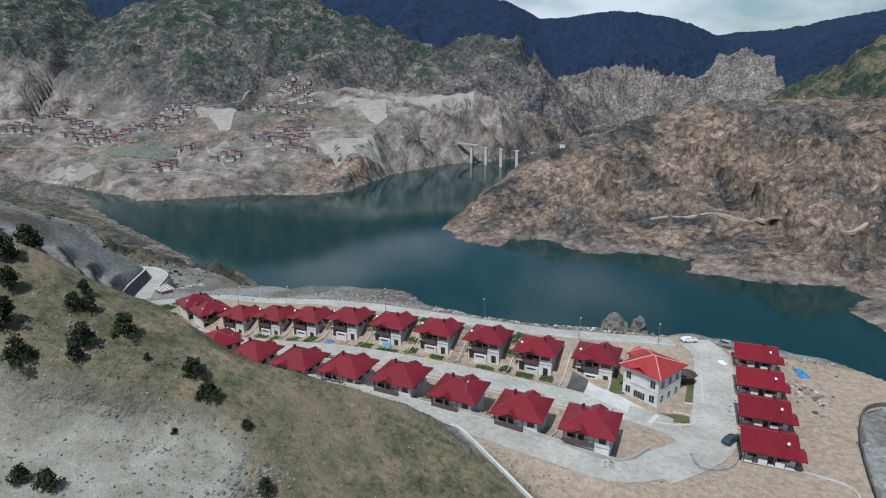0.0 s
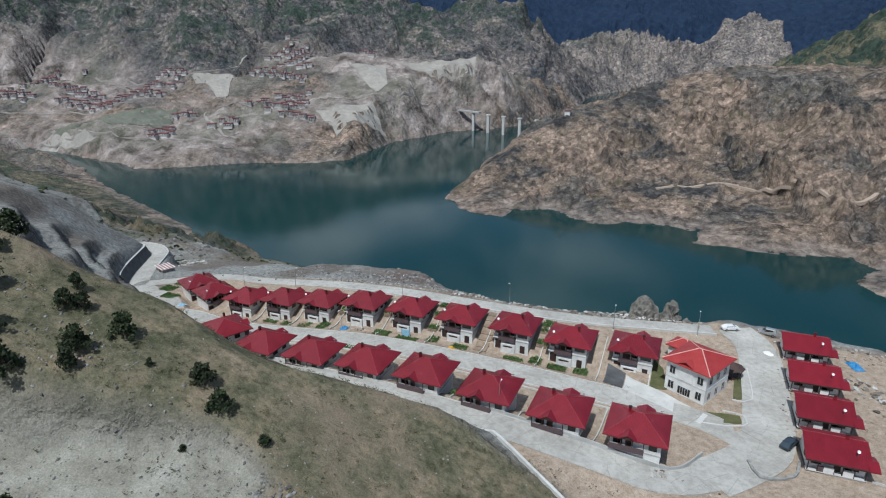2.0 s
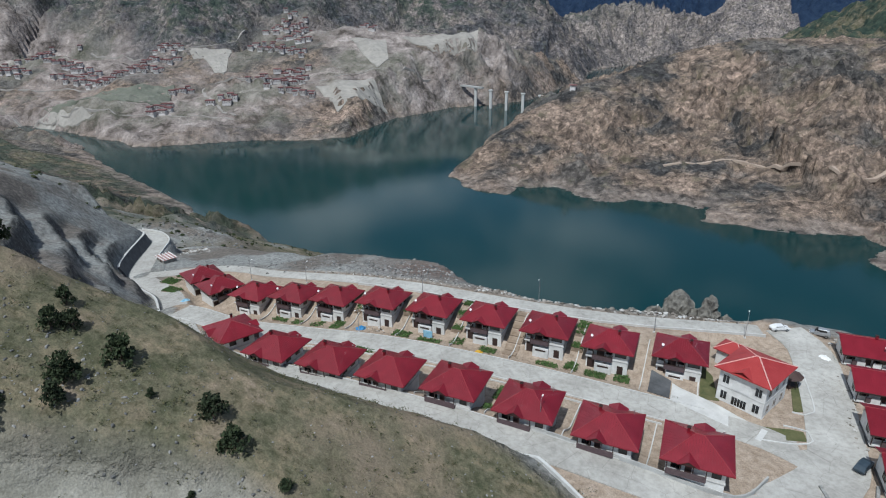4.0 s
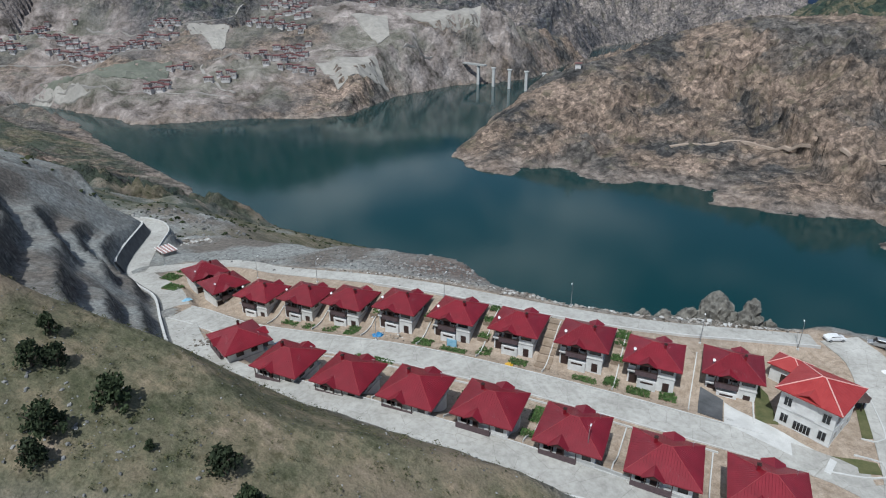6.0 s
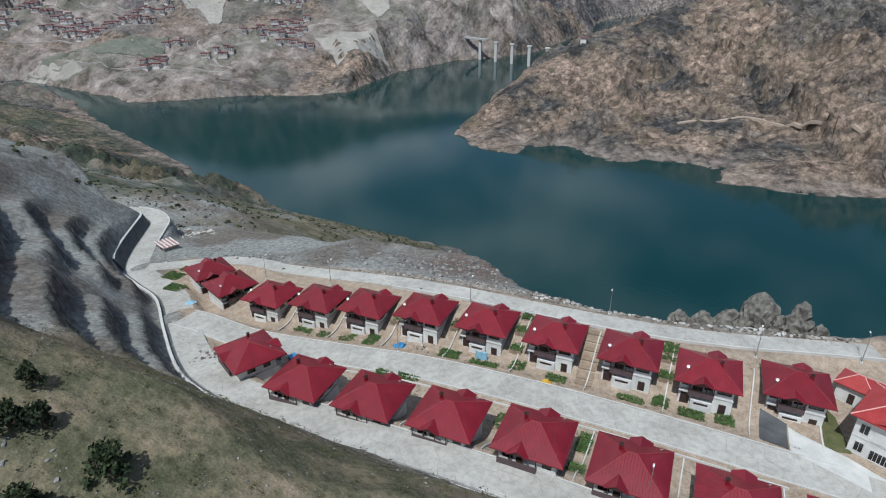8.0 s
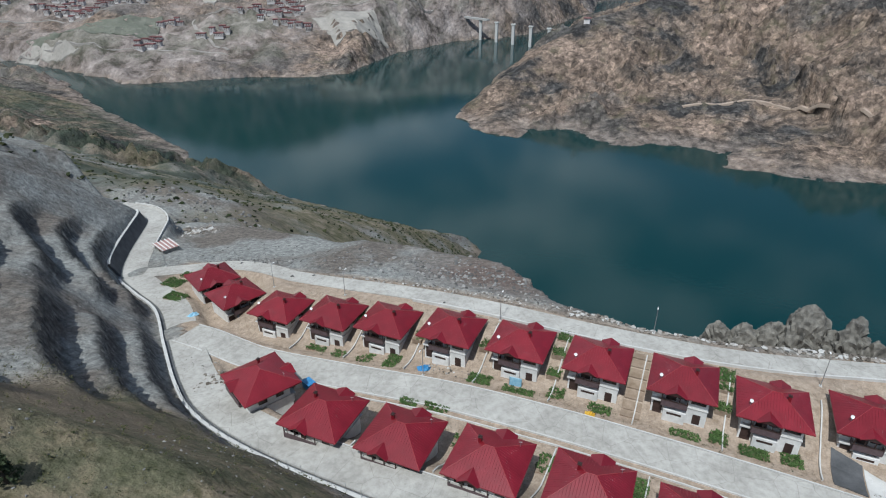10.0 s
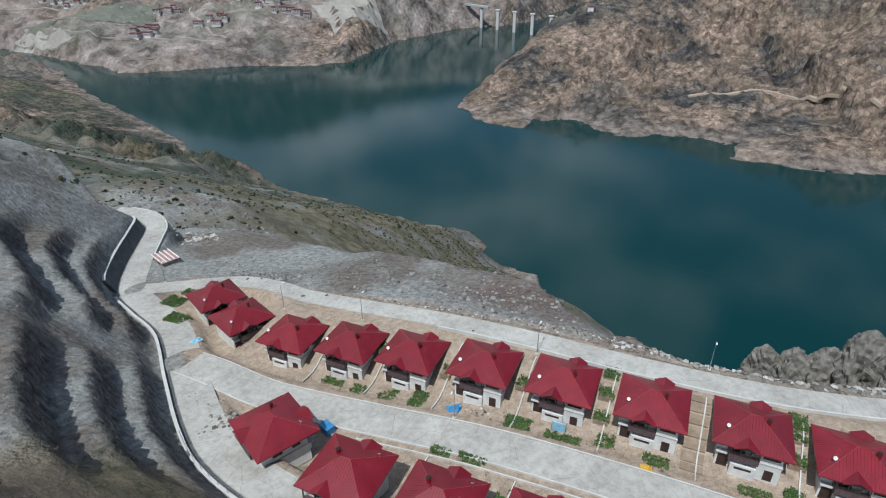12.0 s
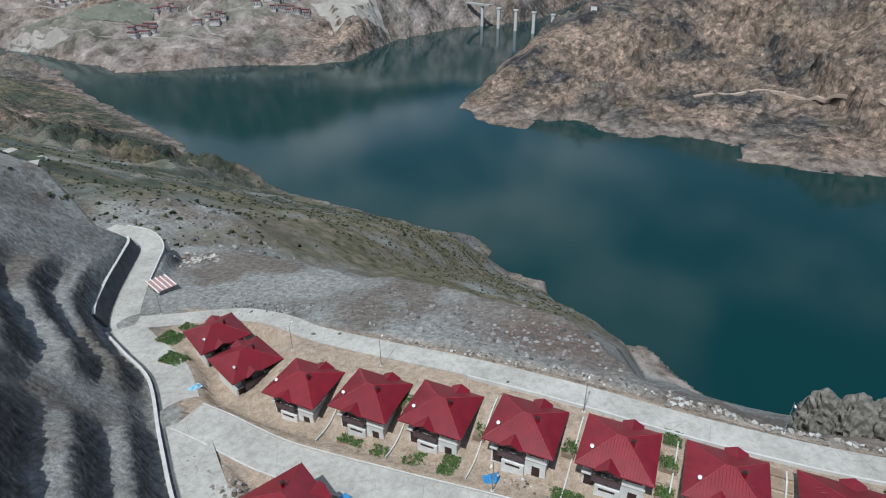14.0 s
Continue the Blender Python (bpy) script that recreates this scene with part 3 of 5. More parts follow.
def thing(name, m, label, category, group="", kind=""):
    ob = new(name)
    ob.matrix_world = m
    return tagged(ob, label, category, group, kind)


RED = worn("roof_red", (0.17, 0.008, 0.016), (0.235, 0.013, 0.025), 0.5, 0.32, 0, 0.1, 30, 0.5, 0.22)
RIDGE_RED = worn("ridge_red", (0.22, 0.02, 0.028), (0.36, 0.07, 0.075), 2.0, 0.35)
LIGHT_RED = worn("roof_light_red", (0.3, 0.03, 0.03), (0.38, 0.05, 0.048), 0.5, 0.4, 0, 0.1, 30)
PINK_CAP = worn("ridge_pale", (0.6, 0.3, 0.27), (0.72, 0.42, 0.38), 2.0, 0.5)
WHITE = worn("white_render", (0.6, 0.59, 0.57), (0.8, 0.79, 0.77), 0.7, 0.85, vary=0.1)
GREYWHITE = worn("grey_render", (0.42, 0.41, 0.4), (0.6, 0.59, 0.57), 0.7, 0.85)
TIMBER = worn("dark_timber", (0.028, 0.016, 0.014), (0.06, 0.035, 0.03), 2.0, 0.6)
MAUVE = worn("balcony_boards", (0.075, 0.05, 0.055), (0.12, 0.085, 0.09), 2.0, 0.6)
SOFFIT = worn("soffit", (0.05, 0.03, 0.026), (0.09, 0.055, 0.045), 2.0, 0.7)
CONCRETE = worn("concrete", (0.36, 0.355, 0.34), (0.52, 0.515, 0.5), 0.35, 0.9, fine=6.0, vary=0.12)
PALE_CONCRETE = worn("pale_concrete", (0.48, 0.47, 0.45), (0.62, 0.61, 0.59), 0.4, 0.9, fine=8.0)
# Dark concrete; also holds the shade painted on the retaining wall.
DARK_AND_SHADED_CONCRETE = worn("dark_and_shaded_concrete", (0.06, 0.062, 0.066), (0.12, 0.122, 0.128), 0.4, 0.9, fine=5.0)
STONE = worn("rubble_stone", (0.2, 0.2, 0.19), (0.42, 0.41, 0.39), 1.2, 0.95, fine=8.0, vary=0.35)
ROCK = worn("dark_rock", (0.07, 0.066, 0.06), (0.25, 0.235, 0.205), 0.55, 0.95, fine=2.5, bump=0.9)
METAL = worn("galvanised", (0.3, 0.31, 0.32), (0.45, 0.46, 0.47), 3.0, 0.45, 0.7)
DISH = worn("dish_white", (0.72, 0.71, 0.7), (0.82, 0.82, 0.8), 3.0, 0.5)
BLUE = worn("blue_sheet", (0.02, 0.16, 0.4), (0.08, 0.3, 0.55), 1.2, 0.45)
CYAN = worn("pale_blue_sheet", (0.18, 0.42, 0.6), (0.4, 0.62, 0.75), 1.2, 0.45)
YELLOW = worn("yellow_paint", (0.55, 0.3, 0.02), (0.65, 0.42, 0.05), 1.0, 0.5)
SOIL = worn("garden_soil", (0.2, 0.145, 0.1), (0.34, 0.265, 0.2), 0.8, 0.95, fine=7.0, bump=0.7)
LAWN = worn("lawn", (0.06, 0.075, 0.025), (0.14, 0.13, 0.06), 0.5, 0.95, fine=6.0, bump=0.8)
LEAF = worn("crop_leaf", (0.045, 0.095, 0.022), (0.1, 0.17, 0.045), 0.9, 0.8, fine=5.0, vary=0.3)
BUSH = worn("bush_leaf", (0.018, 0.032, 0.012), (0.05, 0.068, 0.026), 0.9, 0.85, fine=4.0, vary=0.35)
BARK = worn("bark", (0.06, 0.045, 0.035), (0.12, 0.09, 0.07), 3.0, 0.95)
TYRE = worn("tyre", (0.012, 0.012, 0.012), (0.025, 0.025, 0.025), 5.0, 0.9)
CARWHITE = worn("car_white", (0.7, 0.7, 0.7), (0.78, 0.78, 0.78), 2.0, 0.25)


def glass_material():
    m, n, l, b = node_material("window_glass", 0.06, 0, 0.6)
    b.inputs["Base Color"].default_value = (0.012, 0.014, 0.017, 1)
    return m


GLASS = glass_material()


# ---- roads, kerbs and walls ----
def smooth_line(points, gap=2.5):
    """More points on a soft curve through the given ones."""
    p = [np.array(q, float) for q in points]
    p = [2 * p[0] - p[1]] + p + [2 * p[-1] - p[-2]]
    out = []
    for a, b, c, d in zip(p, p[1:], p[2:], p[3:]):
        k = max(1, int(np.linalg.norm(c - b) / gap))
        for t in np.arange(k) / k:
            out.append(0.5 * (2 * b + (c - a) * t + (2 * a - 5 * b + 4 * c - d) * t * t + (3 * b - a - 3 * c + d) * t ** 3))
    out.append(p[-2])
    return out


def strip(bm, line, left, right, top, bottom):
    """A band along a line between two offsets (to its right is positive), with top and bottom heights over the line."""
    rows = []
    for k, c in enumerate(line):
        a, b = line[max(0, k - 1)], line[min(len(line) - 1, k + 1)]
        d = np.array([b[0] - a[0], b[1] - a[1]])
        d = d / np.linalg.norm(d)
        nrm = np.array([d[1], -d[0]])
        row = []
        for off, h in ((left, bottom), (left, top), (right, top), (right, bottom)):
            row.append(bm.verts.new((c[0] + nrm[0] * off, c[1] + nrm[1] * off, c[2] + h)))
        rows.append(row)
    for r, q in zip(rows, rows[1:]):
        for k in range(3):
            bm.faces.new((r[k], r[k + 1], q[k + 1], q[k]))
    bm.faces.new(rows[0][::-1])
    bm.faces.new(rows[-1])
    return bm


def structure(name, bm, mat, label, category):
    ob = part(name, bm, mat, None)
    return tagged(ob, label, category, kind="structure")


def road_material():
    """Concrete road in poured bays, with stains, cracks and dust."""
    m, n, l, b = node_material("road_concrete", 0.9, 0, 0.3)
    pos = n.new("ShaderNodeNewGeometry").outputs["Position"]
    big, mid, tiny = noise_node(n, l, 0.12, 5, 0.6, pos), noise_node(n, l, 0.9, 5, 0.7, pos), noise_node(n, l, 9.0, 3, 0.6, pos)
    c = ramp_node(n, l, big.outputs["Fac"], [(0.3, (0.32, 0.305, 0.28)), (0.7, (0.46, 0.445, 0.415))]).outputs["Color"]
    g = ramp_node(n, l, mid.outputs["Fac"], [(0.3, (0.74, 0.74, 0.73)), (0.6, (1.04, 1.04, 1.04))]).outputs["Color"]
    c = mix_node(n, l, 1.0, c, g, "MULTIPLY")
    v = n.new("ShaderNodeTexVoronoi")
    v.feature = "DISTANCE_TO_EDGE"
    v.inputs["Scale"].default_value = 0.22
    l.new(pos, v.inputs["Vector"])
    crack = ramp_node(n, l, v.outputs["Distance"], [(0.0, (0.72, 0.71, 0.7)), (0.012, (1.0, 1.0, 1.0))]).outputs["Color"]
    c = mix_node(n, l, 1.0, c, crack, "MULTIPLY")
    l.new(c, b.inputs["Base Color"])
    bump_node(n, l, tiny.outputs["Fac"], b, 0.25, 0.02)
    return m


ROADTOP = road_material()
for (points, width), name, lift in zip(ROADS, ("road_upper", "road_street", "road_lake", "road_side", "road_far"), (0.0, 0.012, 0.02, 0.03, 0.0)):
    line = smooth_line(points)
    structure(name, strip(bmesh.new(), line, -width / 2, width / 2, lift, -0.5), ROADTOP, "pale cracked concrete village road", "road")
UPPER, STREETS, LAKES = smooth_line(UPPER_ROAD), smooth_line(STREET), smooth_line(LAKE_ROAD)
for name, line, off, reach in (("kerb_north", STREETS, 3.4, (8, 999)), ("kerb_south", STREETS, -3.6, (8, 999)), ("kerb_upper", UPPER, 3.25, (12, 42))):
    structure(name, strip(bmesh.new(), line[reach[0]:reach[1]], off, off + 0.22, 0.16, -0.3), PALE_CONCRETE, "pale cast concrete kerb along the road", "kerb")
structure("gutter", strip(bmesh.new(), [p for p in UPPER if -122 < p[0] < 20], -4.1, -3.4, -0.02, -0.5), DARK_AND_SHADED_CONCRETE, "dark open concrete drainage channel", "gutter")
structure("gutter_wall", strip(bmesh.new(), [p for p in UPPER if -122 < p[0] < 24], -4.7, -4.1, 0.7, -0.8), PALE_CONCRETE, "low pale wall behind the drainage channel", "wall")
structure("parapet_lake", strip(bmesh.new(), LAKES[:40], -3.0, -2.7, 0.45, -0.8), PALE_CONCRETE, "low pale parapet above the lake slope", "wall")


# ---- houses ----
def hip_roof(w, d, z, rise, ridge, thick=0.2):
    """A hipped roof with a short ridge along x, closed below."""
    bm = bmesh.new()
    a, b = w / 2, d / 2
    low = [bm.verts.new(p) for p in ((-a, -b, z - thick), (a, -b, z - thick), (a, b, z - thick), (-a, b, z - thick))]
    eave = [bm.verts.new(p) for p in ((-a, -b, z), (a, -b, z), (a, b, z), (-a, b, z))]
    top = [bm.verts.new((-ridge / 2, 0, z + rise)), bm.verts.new((ridge / 2, 0, z + rise))]
    bm.faces.new(low[::-1])
    for k in range(4):
        bm.faces.new((low[k], low[(k + 1) % 4], eave[(k + 1) % 4], eave[k]))
    bm.faces.new((eave[0], eave[1], top[1], top[0]))
    bm.faces.new((eave[1], eave[2], top[1]))
    bm.faces.new((eave[2], eave[3], top[0], top[1]))
    bm.faces.new((eave[3], eave[0], top[0]))
    return bm


def ridge_caps(w, d, z, rise, ridge, r=0.05):
    bm = bmesh.new()
    a, b = w / 2, d / 2
    for sx in (-1, 1):
        for sy in (-1, 1):
            tube(bm, (sx * a, sy * b, z + 0.02), (sx * ridge / 2, 0, z + rise + 0.02), r, 5)
    tube(bm, (-ridge / 2, 0, z + rise + 0.02), (ridge / 2, 0, z + rise + 0.02), r, 5)
    return bm


def seams(w, d, z, rise, ridge, gap=0.42, r=0.018):
    """Raised seams running down the four slopes."""
    bm = bmesh.new()
    a, b = w / 2, d / 2
    x = -a + gap
    while x < a - 0.1:
        t = min(1.0, (a - abs(x)) / (a - ridge / 2))
        for sy in (-1, 1):
            tube(bm, (x, sy * b, z + 0.005), (x, sy * b * (1 - t), z + rise * t + 0.005), r, 6)
        x += gap
    y = -b + gap
    while y < b - 0.1:
        t = 1 - abs(y) / b
        for sx in (-1, 1):
            tube(bm, (sx * a, y, z + 0.005), (sx * (a - (a - ridge / 2) * t), y, z + rise * t + 0.005), r, 6)
        y += gap
    for f in bm.faces:
        f.smooth = len(f.verts) == 4
    return bm


def dormer(side, x, width, z, out, back, rise, eave):
    """A gabled roof piece that runs from the main roof out over the eave; side -1 front, 1 back."""
    bm = bmesh.new()
    h, t = width / 2, 0.14
    y0, y1 = side * out, side * back
    rows = []
    for y in (y0, y1):
        rows.append([bm.verts.new(p) for p in ((x - h, y, z), (x, y, z + rise), (x + h, y, z), (x + h, y, z - t), (x, y, z + rise - t), (x - h, y, z - t))])
    for k in range(6):
        bm.faces.new((rows[0][k], rows[0][(k + 1) % 6], rows[1][(k + 1) % 6], rows[1][k]))
    bm.faces.new(rows[0])
    bm.faces.new(rows[1][::-1])
    bmesh.ops.recalc_face_normals(bm, faces=bm.faces)
    return bm


def gable_fill(side, x, width, y, z, rise):
    bm = bmesh.new()
    h = width / 2
    v = [bm.verts.new(p) for p in ((x - h, side * y, z), (x + h, side * y, z), (x, side * y, z + rise))]
    w = [bm.verts.new((q.co.x, q.co.y - side * 0.1, q.co.z)) for q in v]
    bm.faces.new(v)
    bm.faces.new(w[::-1])
    for k in range(3):
        bm.faces.new((v[k], v[(k + 1) % 3], w[(k + 1) % 3], w[k]))
    bmesh.ops.recalc_face_normals(bm, faces=bm.faces)
    return bm


def window(parent, axis, along0, along1, z0, z1, at, out, bars=1, frame_mat=None):
    """A framed window on a wall: axis "x" lies along x at y = at, axis "y" along y at x = at; out: +1 or -1, the way it faces."""
    frame_mat = frame_mat or TIMBER

    def put(a0, a1, b0, b1, d0, d1, bm):
        lo, hi = sorted((at + out * d0, at + out * d1))
        return add_box(bm, a0, lo, b0, a1, hi, b1) if axis == "x" else add_box(bm, lo, a0, b0, hi, a1, b1)

    f = bmesh.new()
    t = 0.09
    put(along0 - t, along1 + t, z0 - t, z0, 0, 0.06, f)
    put(along0 - t, along1 + t, z1, z1 + t, 0, 0.06, f)
    put(along0 - t, along0, z0, z1, 0, 0.06, f)
    put(along1, along1 + t, z0, z1, 0, 0.06, f)
    for k in range(1, bars + 1):
        c = along0 + (along1 - along0) * k / (bars + 1)
        put(c - 0.035, c + 0.035, z0, z1, 0, 0.05, f)
    w = part("window", f, frame_mat, parent)
    part("pane", put(along0, along1, z0, z1, 0.004, 0.02, bmesh.new()), GLASS, w)
    return w


EAVE, RISE, RIDGE = 5.0, 2.4, 1.3


def dish(parent, x, y, z):
    """A satellite dish on a short mast."""
    bm = tube(bmesh.new(), (x, y, z - 0.9), (x, y, z), 0.03, 6)
    mast = part("mast", bm, METAL, parent)
    bm = bmesh.new()
    rings, out = [], Vector((0.25, -0.75, 0.6)).normalized()
    turn = out.to_track_quat("Z", "Y").to_matrix()
    for r, h in ((0.08, 0.0), (0.19, 0.025), (0.29, 0.07), (0.3, 0.055), (0.08, -0.03)):
        rings.append([bm.verts.new(Vector((x, y, z)) + turn @ Vector((r * math.cos(a * math.pi / 6), r * math.sin(a * math.pi / 6), h))) for a in range(12)])
    for p, q in zip(rings, rings[1:]):
        for k in range(12):
            bm.faces.new((p[k], p[(k + 1) % 12], q[(k + 1) % 12], q[k]))
    bm.faces.new(rings[0])
    part("dish", bm, DISH, mast, "white satellite dish")


def village_house(m, label):
    """Front to -y with a lower floor, balcony and gable; back to +y with one floor above ground."""
    h = thing("village_house", m, label, "house", "red-roofed village houses")
    # lower floor
    part("lower_wall", boxes((-4.3, -3.6, -1.2, 4.3, 4.2, 2.35), (1.2, -4.1, -1.2, 4.35, -3.6, 2.2)), WHITE, h)
    part("porch_block", box(-2.3, -4.7, -1.2, 1.2, -3.6, 1.35, 0.04), WHITE, h)
    part("slit_window", box(-1.7, -4.73, 0.55, 0.6, -4.69, 0.95), TIMBER, h)
    # Flat dark panel on the wall; no opening is cut.
    part("garage_door", box(-4.0, -3.66, -0.6, -2.5, -3.58, 1.75), TIMBER, h, "flat dark panel in the garage doorway")
    part("cellar_door", boxes((2.3, -4.16, -0.6, 3.5, -4.08, 1.3)), TIMBER, h)
    # band and upper floor
    part("string_course", boxes((-4.42, -4.2, 2.3, 4.45, 4.32, 2.46)), GREYWHITE, h)
    part("upper_wall", boxes((-4.3, -3.3, 2.46, 4.3, 4.2, EAVE - 0.2)), WHITE, h)
    part("corner_room", box(1.25, -4.05, 2.46, 4.3, -3.3, EAVE - 0.2), WHITE, h)
    bal = part("balcony", boxes((-2.9, -4.9, 2.2, 1.2, -3.3, 2.4), (-2.9, -4.9, 2.4, 1.2, -4.82, 3.35), (-2.9, -4.9, 2.4, -2.82, -3.3, 3.35), (1.12, -4.9, 2.4, 1.2, -3.9, 3.35)), MAUVE, h, "dark mauve boarded balcony")
    part("rail", boxes((-3.0, -4.96, 3.35, 1.26, -4.78, 3.43)), TIMBER, bal)
    for x in (-2.8, -1.45, -0.1, 1.1):
        part("post", box(x - 0.07, -4.88, 3.4, x + 0.07, -4.74, EAVE - 0.1), TIMBER, h)
    part("balcony_door", boxes((-2.2, -3.36, 2.5, -0.6, -3.28, 4.5)), TIMBER, h)
    window(h, "x", -0.3, 0.9, 3.2, 4.4, -3.3, -1)
    window(h, "x", -4.0, -3.1, 3.3, 4.3, -3.3, -1)
    window(h, "x", 1.75, 3.85, 3.45, 4.45, -4.05, -1, 2)
    for b in ((1.2, -4.09, 4.55, 4.34, -4.05, EAVE - 0.2), (4.3, -4.05, 4.55, 4.34, 4.2, EAVE - 0.2), (-4.34, -3.3, 4.55, -4.3, 4.2, EAVE - 0.2)):
        part("timber_band", box(*b), TIMBER, h)
    for y0, y1 in ((-2.6, -1.2), (0.2, 1.4), (2.4, 3.5)):
        window(h, "y", y0, y1, 3.2, 4.4, 4.3, 1)
    for y0, y1 in ((-2.0, -0.8), (1.0, 2.4)):
        window(h, "y", y0, y1, 3.2, 4.4, -4.3, -1)
    # back: veranda under the eave
    part("veranda", boxes((-1.6, 4.2, 2.3, 4.35, 5.0, 2.55), (-1.6, 4.9, 2.55, 4.35, 4.98, 3.4)), MAUVE, h)
    for x in (-1.5, 0.4, 2.3, 4.25):
        part("post", box(x - 0.07, 4.82, 2.5, x + 0.07, 4.96, EAVE - 0.1), TIMBER, h)
    part("back_door", box(0.6, 4.19, 2.5, 1.6, 4.26, 4.5), TIMBER, h)
    window(h, "x", -3.6, -2.4, 3.2, 4.4, 4.2, 1)
    window(h, "x", 2.2, 3.6, 3.2, 4.4, 4.2, 1)
    # roof
    roof = part("roof", hip_roof(10.9, 10.4, EAVE, RISE, RIDGE), [RED], h)
    tagged(part("seam", seams(10.9, 10.4, EAVE, RISE, RIDGE), RED, roof), kind="stuff")
    part("ridge_cap", ridge_caps(10.9, 10.4, EAVE, RISE, RIDGE), RIDGE_RED, roof, "lighter red ridge caps")
    part("soffit", box(-5.3, -5.05, EAVE - 0.26, 5.3, 5.05, EAVE - 0.205), SOFFIT, roof)
    part("front_gable", dormer(-1, -0.8, 3.4, EAVE + 0.1, 5.6, 2.9, 0.8, EAVE), RED, roof)
    part("gable_board", gable_fill(-1, -0.8, 3.0, 5.35, EAVE, 0.75), TIMBER, roof)
    part("back_gable", dormer(1, 1.2, 3.2, EAVE + 0.1, 5.6, 2.9, 0.85, EAVE), RED, roof)
    part("gable_board", gable_fill(1, 1.2, 2.8, 5.35, EAVE, 0.75), TIMBER, roof)
    stack = part("chimney", boxes((1.5, -0.95, EAVE + 1.2, 1.95, -0.5, EAVE + 2.75)), RED, h)
    part("cowl", boxes((1.42, -1.03, EAVE + 2.75, 2.03, -0.42, EAVE + 2.83), (1.55, -0.9, EAVE + 2.83, 1.9, -0.55, EAVE + 2.98)), TIMBER, stack)
    dish(h, -3.6, -2.9, EAVE + 1.75)
    return h


LAKE_HOUSES = [(-65.8, 1.4, -7.8), (-51.7, 1.5, -5.7), (-38.6, 1.8, -4.1), (-24.4, 1.7, -2.0), (-10.6, 2.2, -1.5), (3.6, 2.0, -1.0), (17.8, 1.9, -0.7), (31.4, 1.6, -1.2), (45.5, 4.4, -1.7)]
first = village_house(pose(*LAKE_HOUSES[0]), "white two-storey house with dark timber balcony and red metal roof")
for x, y, z in LAKE_HOUSES[1:]:
    copy_thing(first, pose(x, y, z))
UPPER_Z = [-1.8, -1.1, -0.1, 0.7, 0.1, -0.7, -0.7]
for k, z in enumerate(UPPER_Z):
    o = copy_thing(first, pose(-34.1 + 14 * k, -28.0, z, 0, 0, 180))
    tagged(o, "house with dark red metal hip roof beside the upper road")
tagged(copy_thing(first, pose(-50.0, -24.2, -3.2, 0, 0, 153)), "house with dark red metal roof at the street's end")
for x, y, z, r in ((-94.7, 10.1, -11.3, 64), (-82.3, 4.6, -10.2, 68)):
    tagged(copy_thing(first, pose(x, y, z, 0, 0, r)), "one of two close-set red-roofed houses by the road junction")


def gable_roof(w, y0, y1, ridge_y, z0, z1, ridge_z, thick=0.18):
    """Two slopes meeting at a ridge along x, with thickness."""
    bm = bmesh.new()
    rows = []
    for x in (-w / 2, w / 2):
        rows.append([bm.verts.new((x, y, z)) for y, z in ((y0, z0), (ridge_y, ridge_z), (y1, z1), (y1, z1 - thick), (ridge_y, ridge_z - thick), (y0, z0 - thick))])
    for k in range(6):
        bm.faces.new((rows[0][k], rows[0][(k + 1) % 6], rows[1][(k + 1) % 6], rows[1][k]))
    bm.faces.new(rows[0])
    bm.faces.new(rows[1][::-1])
    bmesh.ops.recalc_face_normals(bm, faces=bm.faces)
    return bm


